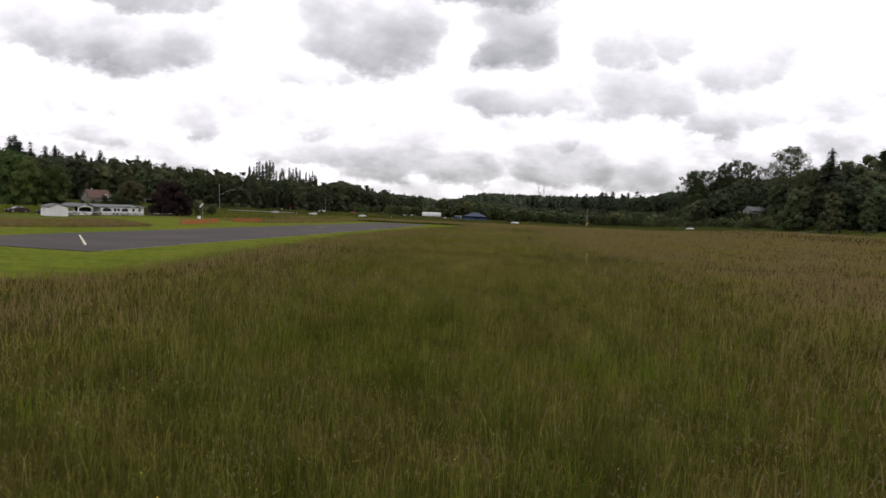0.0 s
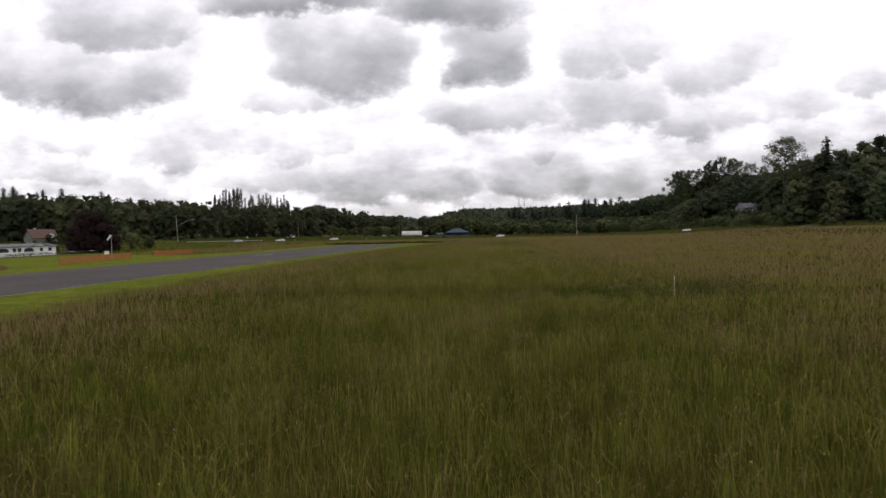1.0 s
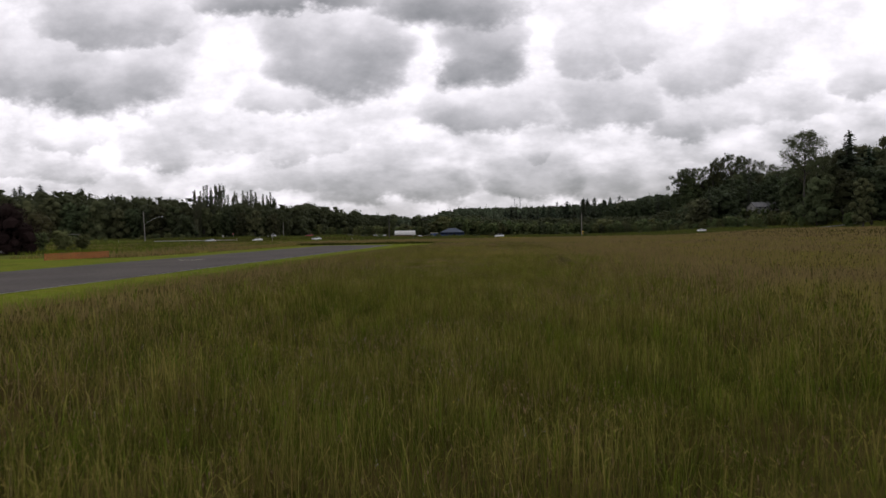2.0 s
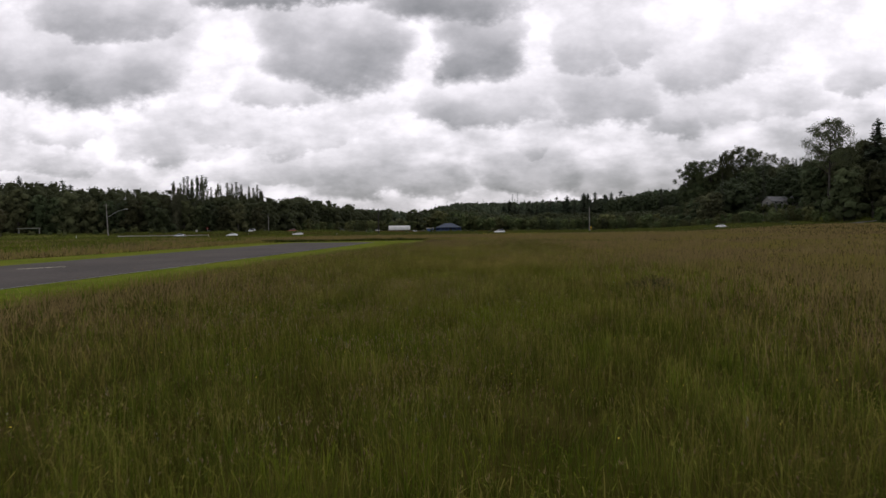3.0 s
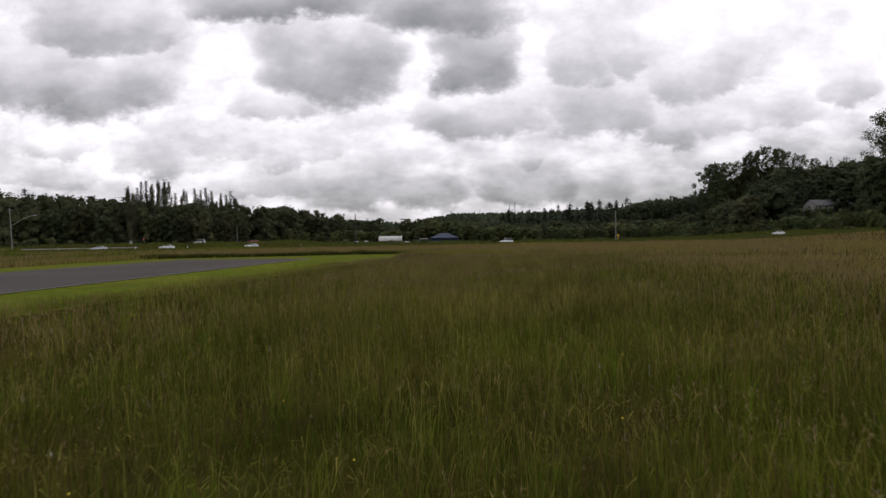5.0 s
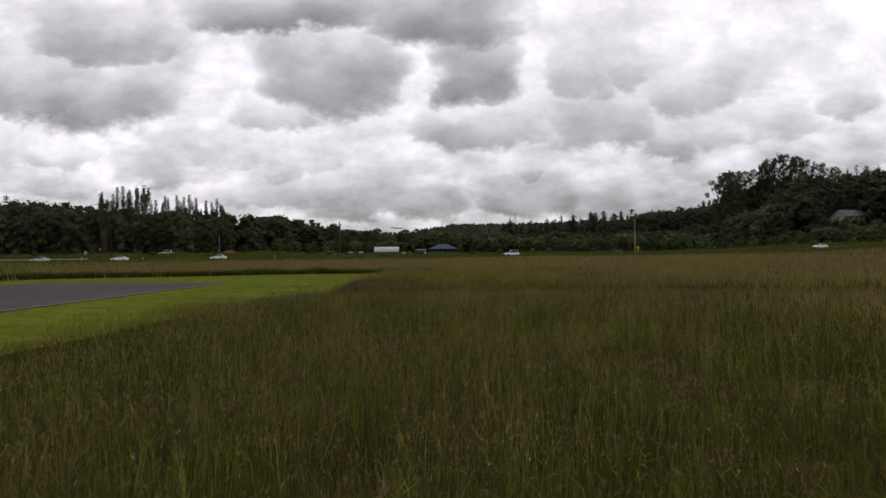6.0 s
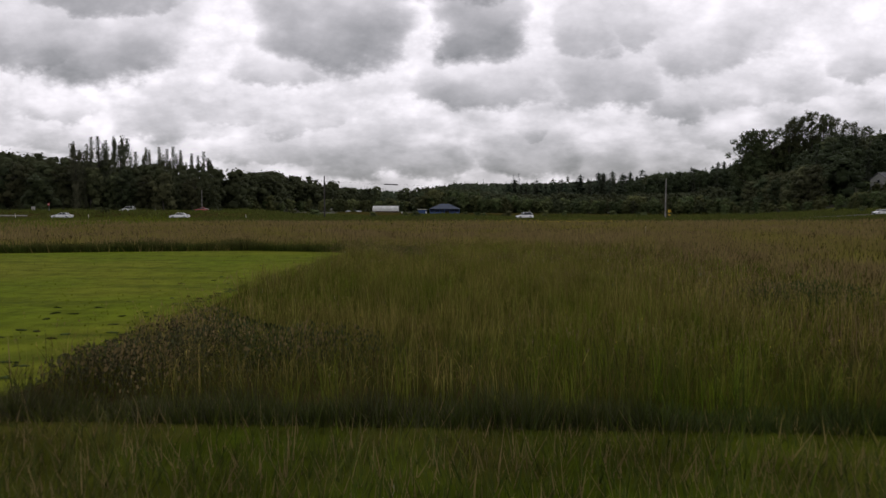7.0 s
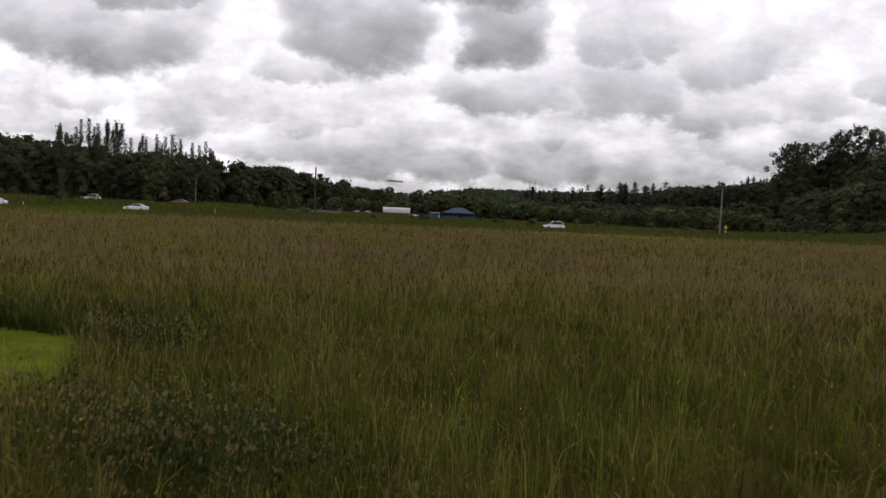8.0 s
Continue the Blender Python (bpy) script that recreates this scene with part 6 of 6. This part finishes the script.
# things set out in front of it
def bench(x, y, turn):
    ob = thing("picnic_table", x, y, place(x, y), turn, "weathered dark wooden picnic table by the clubhouse", "table", "picnic tables")
    part("tabletop", slab(bmesh.new(), -0.95, -0.38, 0.70, 0.95, 0.38, 0.75, 0.01), "wood", ob)
    for q in (-0.72, 0.72):
        part("bench_seat", slab(bmesh.new(), -0.95, q - 0.13, 0.42, 0.95, q + 0.13, 0.46, 0.01), "wood", ob)
    for k in (-0.7, 0.7):
        bm = rod(bmesh.new(), (k, -0.75, 0.0), (k, -0.15, 0.70), 0.045, 0.045, 4)
        rod(bm, (k, 0.75, 0.0), (k, 0.15, 0.70), 0.045, 0.045, 4)
        rod(bm, (k, -0.8, 0.40), (k, 0.8, 0.40), 0.04, 0.04, 4)
        part("trestle", bm, "wood", ob)
    return ob


first = bench(-90.0, 127.5, 70)
pale = bench(-91.0, 131.0, 85)
tagged(pale, "picnic table with a pale painted top by the clubhouse")
for c in pale.children:
    if c.name.startswith("tabletop"):
        c.data.materials[0] = M["white"]
for k in range(26):
    px, py = -91.6 + 0.10 * k + pick.uniform(-1.0, 1.0), 133.0 + 1.75 * k
    copy_thing(pale if pick.random() < 0.42 else first, pose(px, py, place(px, py), 0, 0, 80 + pick.uniform(-35, 35)))


def house(name, x, y, z, turn, w, d, eave, ridge, wall_mat, roof_mat, label):
    ob = thing(name, x, y, z, turn, label, "house")
    part("wall", walls(bmesh.new(), -w / 2, w / 2, -d / 2, d / 2, eave, ridge), wall_mat, ob)
    part("roof", gable(bmesh.new(), -w / 2, w / 2, -d / 2, d / 2, eave, ridge, 0.5, 0.2), roof_mat, ob)
    return ob


home = house("farmhouse", -227, 350, place(-227, 350) - 2.2, 65, 13, 8, 5.2, 9.4, "siding", "shingle_red", "two-storey beige house with a brown-red roof among trees")
dormer = part("dormer", walls(bmesh.new(), -1.6, 1.6, -1.5, 1.5, 1.6, 2.6), "white", home, "white gabled dormer")
dormer.matrix_local = pose(3.0, -2.7, 5.0, 0, 0, 90)
part("dormer_roof", gable(bmesh.new(), -1.6, 1.6, -1.5, 1.5, 1.6, 2.6, 0.25), "shingle_red", home).matrix_local = pose(3.0, -2.7, 5.0, 0, 0, 90)
for k in (-5, -2, 1, 4.5):
    window(home, k, -4.0, 1.2, 1.2, 1.3, "y-")
window(home, 3.0, -4.32, 5.3, 1.0, 1.1, "y-")
window(home, -7.0, 0.0, 1.2, 1.3, 1.4, "x-")
window(home, -7.0, 0.0, 5.4, 1.2, 1.3, "x-")
part("chimney", slab(bmesh.new(), -3.4, -0.4, 8.0, -2.6, 0.4, 10.4), "concrete", home)

hz = 15.0
cottage = house("hillside_house", 221.5, 506.5, hz, 10, 32, 10, 2.8, 6.0, "pale_siding", "shingle", "grey-roofed beige bungalow on the wooded slope")
window(cottage, -16.0, 0, 1.2, 1.6, 1.3, "x-")
for k in (-13, -9, -4, 1, 7, 12):
    window(cottage, k, -5.0, 1.2, 1.5, 1.2, "y-")
part("chimney", slab(bmesh.new(), 2.6, -0.4, 5.0, 3.3, 0.4, 6.8), "concrete", cottage)
part("foundation", slab(bmesh.new(), -16.1, -5.1, -6, 16.1, 5.1, 0.0), "concrete", cottage)

for px, py, hh in ((203, 501, 3.4), (206, 498, 3.8), (210, 496, 3.6), (214, 497, 3.4), (219, 500, 3.6), (200, 504, 4.0)):
    bush = plant(SHRUB, px, py, hh + max(0, hz - place(px, py) - 2.2), "shrubs below the hillside house", wide=1.0)

# long hooped greenhouse beyond the road
gz = place(-64, 750) - 0.2
hoop = thing("greenhouse", -64, 750, gz, 4, "long pale hooped greenhouse standing beyond the road", "greenhouse")
arch = [(4.0 * math.cos(a), 1.9 + 4.0 * math.sin(a) * 0.95) for a in [math.pi * k / 14 for k in range(15)]]
part("cover", prism(bmesh.new(), [(4.0, 0), *arch, (-4.0, 0)], -13.5, 13.5), "cream", hoop)
for k in range(10):
    xx = -13.55 + k * 3.011
    bm = bmesh.new()
    for (ay, az), (by, bz) in zip(arch[:-1], arch[1:]):
        rod(bm, (xx, ay * 1.012, az + 0.04), (xx, by * 1.012, bz + 0.04), 0.05, 0.05, 4)
    part("hoop", bm, "steel", hoop)
part("base_rail", slab(bmesh.new(), -13.6, -4.12, 0, 13.6, -4.0, 1.1), "wood", hoop)
hoop.scale = (0.85, 1, 1)

# blue hipped pavilion
bz = place(-11, 752) - 0.2
hall = thing("blue_pavilion", -11, 752, bz, 0, "blue pavilion with a low hipped blue metal roof", "building")
hall.scale = (0.9, 0.9, 1.0)
bm = bmesh.new()
lo = [bm.verts.new(p) for p in ((-15.5, -8, 4.4), (15.5, -8, 4.4), (15.5, 8, 4.4), (-15.5, 8, 4.4))]
hi = [bm.verts.new(p) for p in ((-4, -0.6, 9.0), (4, -0.6, 9.0), (4, 0.6, 9.0), (-4, 0.6, 9.0))]
for k in range(4):
    bm.faces.new((lo[k], lo[(k + 1) % 4], hi[(k + 1) % 4], hi[k]))
bm.faces.new(hi)
bm.faces.new(lo[::-1])
part("roof", bm, "blue_roof", hall)
for k in range(7):
    part("column", slab(bmesh.new(), -14.6 + k * 4.86 - 0.2, -7.4, 0, -14.6 + k * 4.86 + 0.2, -7.0, 4.4), "blue", hall)
part("wall", slab(bmesh.new(), -14.6, -3.0, 0, 14.6, 7.0, 4.35), "shaded_blue", hall)
for k in range(6):
    if k != 3:
        part("low_wall", slab(bmesh.new(), -14.3 + k * 4.86, -7.3, 0, -14.3 + k * 4.86 + 4.25, -7.1, 1.5), "blue", hall)
# a dark slab on the wall stands in for the shaded opening
part("opening", slab(bmesh.new(), 0.6, -3.06, 0.0, 4.4, -3.0, 2.9), "dark", hall)
side = thing("blue_kiosk", -31, 748, place(-31, 748) - 0.2, 0, "small blue kiosk with a pale roof edge beside the pavilion", "building")
part("wall", slab(bmesh.new(), -4, -3, 0, 4, 3, 3.4), "blue", side)
part("roof", prism(bmesh.new(), [(-3.4, 3.4), (3.4, 3.4), (3.4, 3.7), (0, 4.3), (-3.4, 3.7)], -4.4, 4.4), "siding", side)
part("door", slab(bmesh.new(), 3.0, -3.05, 0, 4.0, -3.0, 2.05), "white", side)


# ------------------------------------------------------------------ vehicles
def wheel(parent, x, y, r=0.33):
    bm = bmesh.new()
    bmesh.ops.create_cone(bm, cap_ends=True, segments=18, radius1=r, radius2=r, depth=0.22, matrix=Matrix.Translation((x, y, r)) @ Matrix.Rotation(radians(90), 4, "X"))
    w = part("wheel", bm, "rubber", parent)
    bm = bmesh.new()
    bmesh.ops.create_cone(bm, cap_ends=True, segments=12, radius1=r * 0.62, radius2=r * 0.55, depth=0.025, matrix=Matrix.Translation((x, y + (0.115 if y > 0 else -0.115), r)) @ Matrix.Rotation(radians(90 if y < 0 else -90), 4, "X"))
    part("rim", bm, "steel", w)


def loft(bm, sections):
    """Rings of (x, half width, z low, z high) joined into a closed body."""
    rings = []
    for x, half, z0, z1, tuck in sections:
        rings.append([bm.verts.new(p) for p in ((x, -half, z0), (x, -half, z0 + (z1 - z0) * 0.55), (x, -half * tuck, z1), (x, half * tuck, z1), (x, half, z0 + (z1 - z0) * 0.55), (x, half, z0))])
    for a, b in zip(rings[:-1], rings[1:]):
        for k in range(6):
            bm.faces.new((a[k], a[(k + 1) % 6], b[(k + 1) % 6], b[k]))
    bm.faces.new(rings[0][::-1])
    bm.faces.new(rings[-1])
    bmesh.ops.recalc_face_normals(bm, faces=bm.faces)
    return bm


def car(x, y, turn, paint, kind, label):
    """A parked-looking car, its front towards -x before turning. kind: 'saloon' or 'estate'."""
    z = place(x, y) + 0.06
    ob = thing("car", x, y, z, turn, label, "car", "cars on the road")
    tall_ = 0.16 if kind == "estate" else 0.0
    body = loft(bmesh.new(), [(-2.28, 0.66, 0.34, 0.58, 0.9), (-2.15, 0.82, 0.24, 0.72, 0.92), (-1.2, 0.90, 0.22, 0.92, 0.92), (-0.9, 0.91, 0.22, 0.97, 0.93), (1.6, 0.91, 0.22, 1.0, 0.93), (2.1, 0.86, 0.26, 0.98 + tall_ * 0.5, 0.92), (2.3, 0.72, 0.36, 0.80, 0.9)])
    part("body", body, paint, ob)
    if kind == "estate":
        cabin = [(-0.95, 0.78, 0.94, 0.98, 0.95), (-0.25, 0.80, 0.94, 1.52 + tall_, 0.78), (1.55, 0.80, 0.94, 1.54 + tall_, 0.78), (2.15, 0.78, 0.94, 1.06, 0.9)]
    else:
        cabin = [(-1.0, 0.78, 0.94, 0.98, 0.95), (-0.15, 0.78, 0.94, 1.42, 0.76), (0.85, 0.78, 0.94, 1.42, 0.76), (1.75, 0.76, 0.94, 1.02, 0.92)]
    part("cabin", loft(bmesh.new(), cabin), "glass", ob, "dark tinted windows")
    top = [(cabin[1][0] - 0.06, 0.63, cabin[1][3] - 0.04, cabin[1][3] + 0.025, 0.9), (cabin[2][0] + 0.06, 0.63, cabin[2][3] - 0.04, cabin[2][3] + 0.025, 0.9)]
    part("roof", loft(bmesh.new(), top), paint, ob)
    for s in (-1, 1):
        bm = rod(bmesh.new(), (cabin[0][0] + 0.1, s * 0.74, 0.98), (cabin[1][0], s * 0.63, cabin[1][3]), 0.035, 0.035, 5)
        rod(bm, ((cabin[1][0] + cabin[2][0]) / 2, s * 0.80, 0.98), ((cabin[1][0] + cabin[2][0]) / 2, s * 0.64, cabin[1][3]), 0.04, 0.04, 5)
        rod(bm, (cabin[3][0] - 0.1, s * 0.74, 1.0), (cabin[2][0], s * 0.63, cabin[2][3]), 0.05, 0.05, 5)
        part("pillar", bm, paint, ob)
        part("headlight", slab(bmesh.new(), -2.26, s * 0.62 - 0.16, 0.56, -2.12, s * 0.62 + 0.16, 0.70, 0.02), "lamp_clear", ob)
        part("tail_light", slab(bmesh.new(), 2.12, s * 0.68 - 0.13, 0.66, 2.28, s * 0.68 + 0.13, 0.86, 0.02), "lamp_red", ob)
        part("mirror", slab(bmesh.new(), -0.75, s * 0.98 - 0.09, 0.95, -0.6, s * 0.98 + 0.09, 1.07, 0.02), paint, ob)
        for k in (-1.38, 1.36):
            wheel(ob, k, s * 0.80)
    part("bumper", slab(bmesh.new(), -2.33, -0.7, 0.28, -2.2, 0.7, 0.46, 0.03), "rubber", ob)
    return ob


def on_road(x, lane, turn, paint, kind, label):
    return car(x, float(road_y(x)) + lane, turn + 8.5, paint, kind, label)


on_road(18.0, -1.8, 0, "car_white", "estate", "white family car with dark windows on the road")
on_road(-69, -1.8, 0, "car_white", "saloon", "white saloon car with dark windows on the road")
on_road(-96, -1.8, 0, "car_white", "saloon", "white saloon car on the road by the bank")
on_road(-117, -1.8, 0, "car_silver", "saloon", "silver saloon car on the road by the bank")
on_road(122, -1.8, 0, "car_white", "saloon", "white car half hidden by the field's edge")
car(-102, 385, 10, "car_white", "estate", "white estate car on the upper roadside bank")
car(-86, 402, 10, "car_red", "saloon", "red saloon car beyond the roadside bank")
for k, (px, py, paint, kind) in enumerate(((-110, 131, "car_dark", "estate"), (-105, 134, "car_dark", "saloon"), (-100, 137, "car_dark", "saloon"))):
    car(px, py, 60 + 8 * k, paint, kind, "dark parked car in the yard beside the shed")
car(-86, 735, 20, "car_white", "estate", "white car parked by the greenhouse")
car(-95, 732, 5, "car_silver", "saloon", "pale car parked by the greenhouse")
car(-46, 730, 200, "car_white", "saloon", "white car parked between greenhouse and pavilion")

# low barrier rail beside the left road, and a fallen rail on the right
rail = thing("guard_rail", -127, 347, place(-127, 347) + 0.15, 8.5, "low pale guard rail along the roadside", "guard rail")
for k in range(10):
    part("post", slab(bmesh.new(), -18 + 4 * k - 0.06, -0.08, -0.5, -18 + 4 * k + 0.06, 0.08, 0.7), "wood", rail)
bm = prism(bmesh.new(), [(-0.14, 0.42), (-0.09, 0.50), (-0.14, 0.58), (-0.09, 0.66), (-0.14, 0.74), (-0.11, 0.74), (-0.06, 0.66), (-0.11, 0.58), (-0.06, 0.50), (-0.11, 0.42)], -18.5, 18.5)
part("rail", bm, "concrete", rail)
log = thing("timber_rail", 172, 462, place(172, 462), -35, "long low weathered timber rail at the foot of the slope", "rail")
part("beam", slab(bmesh.new(), -16, -0.15, 0.55, 16, 0.15, 0.9, 0.04), "wood", log)
for k in range(6):
    part("post", slab(bmesh.new(), -15 + 6 * k - 0.12, -0.12, -1.0, -15 + 6 * k + 0.12, 0.12, 0.6), "wood", log)


# ------------------------------------------------------------------ far transmission towers
def pylon(x, y, height):
    ob = thing("transmission_tower", x, y, place(x, y) - 2, 10, "slender steel lattice transmission tower on the far ridge", "tower", "transmission towers")
    bm = bmesh.new()
    for sx in (-1, 1):
        for sy in (-1, 1):
            rod(bm, (sx * 4.2, sy * 4.2, 0), (sx * 0.8, sy * 0.8, height), 0.35, 0.25, 4)
    part("legs", bm, "steel", ob)
    bm = bmesh.new()
    for k in range(7):
        a, b = k / 7, (k + 1) / 7
        wa, wb = 4.2 - 3.4 * a, 4.2 - 3.4 * b
        for s in (-1, 1):
            rod(bm, (-wa, s * wa, height * a), (wb, s * wb, height * b), 0.18, 0.18, 4)
            rod(bm, (wa, s * wa, height * a), (-wb, s * wb, height * b), 0.18, 0.18, 4)
    part("bracing", bm, "steel", ob)
    for q in (0.72, 0.84, 0.96):
        part("crossarm", rod(bmesh.new(), (-7, 0, height * q), (7, 0, height * q), 0.3, 0.3, 4), "steel", ob)
    return ob


ty = 2700
pylon(248, ty, 150 - place(248, ty))
pylon(226, ty, 143 - place(226, ty))
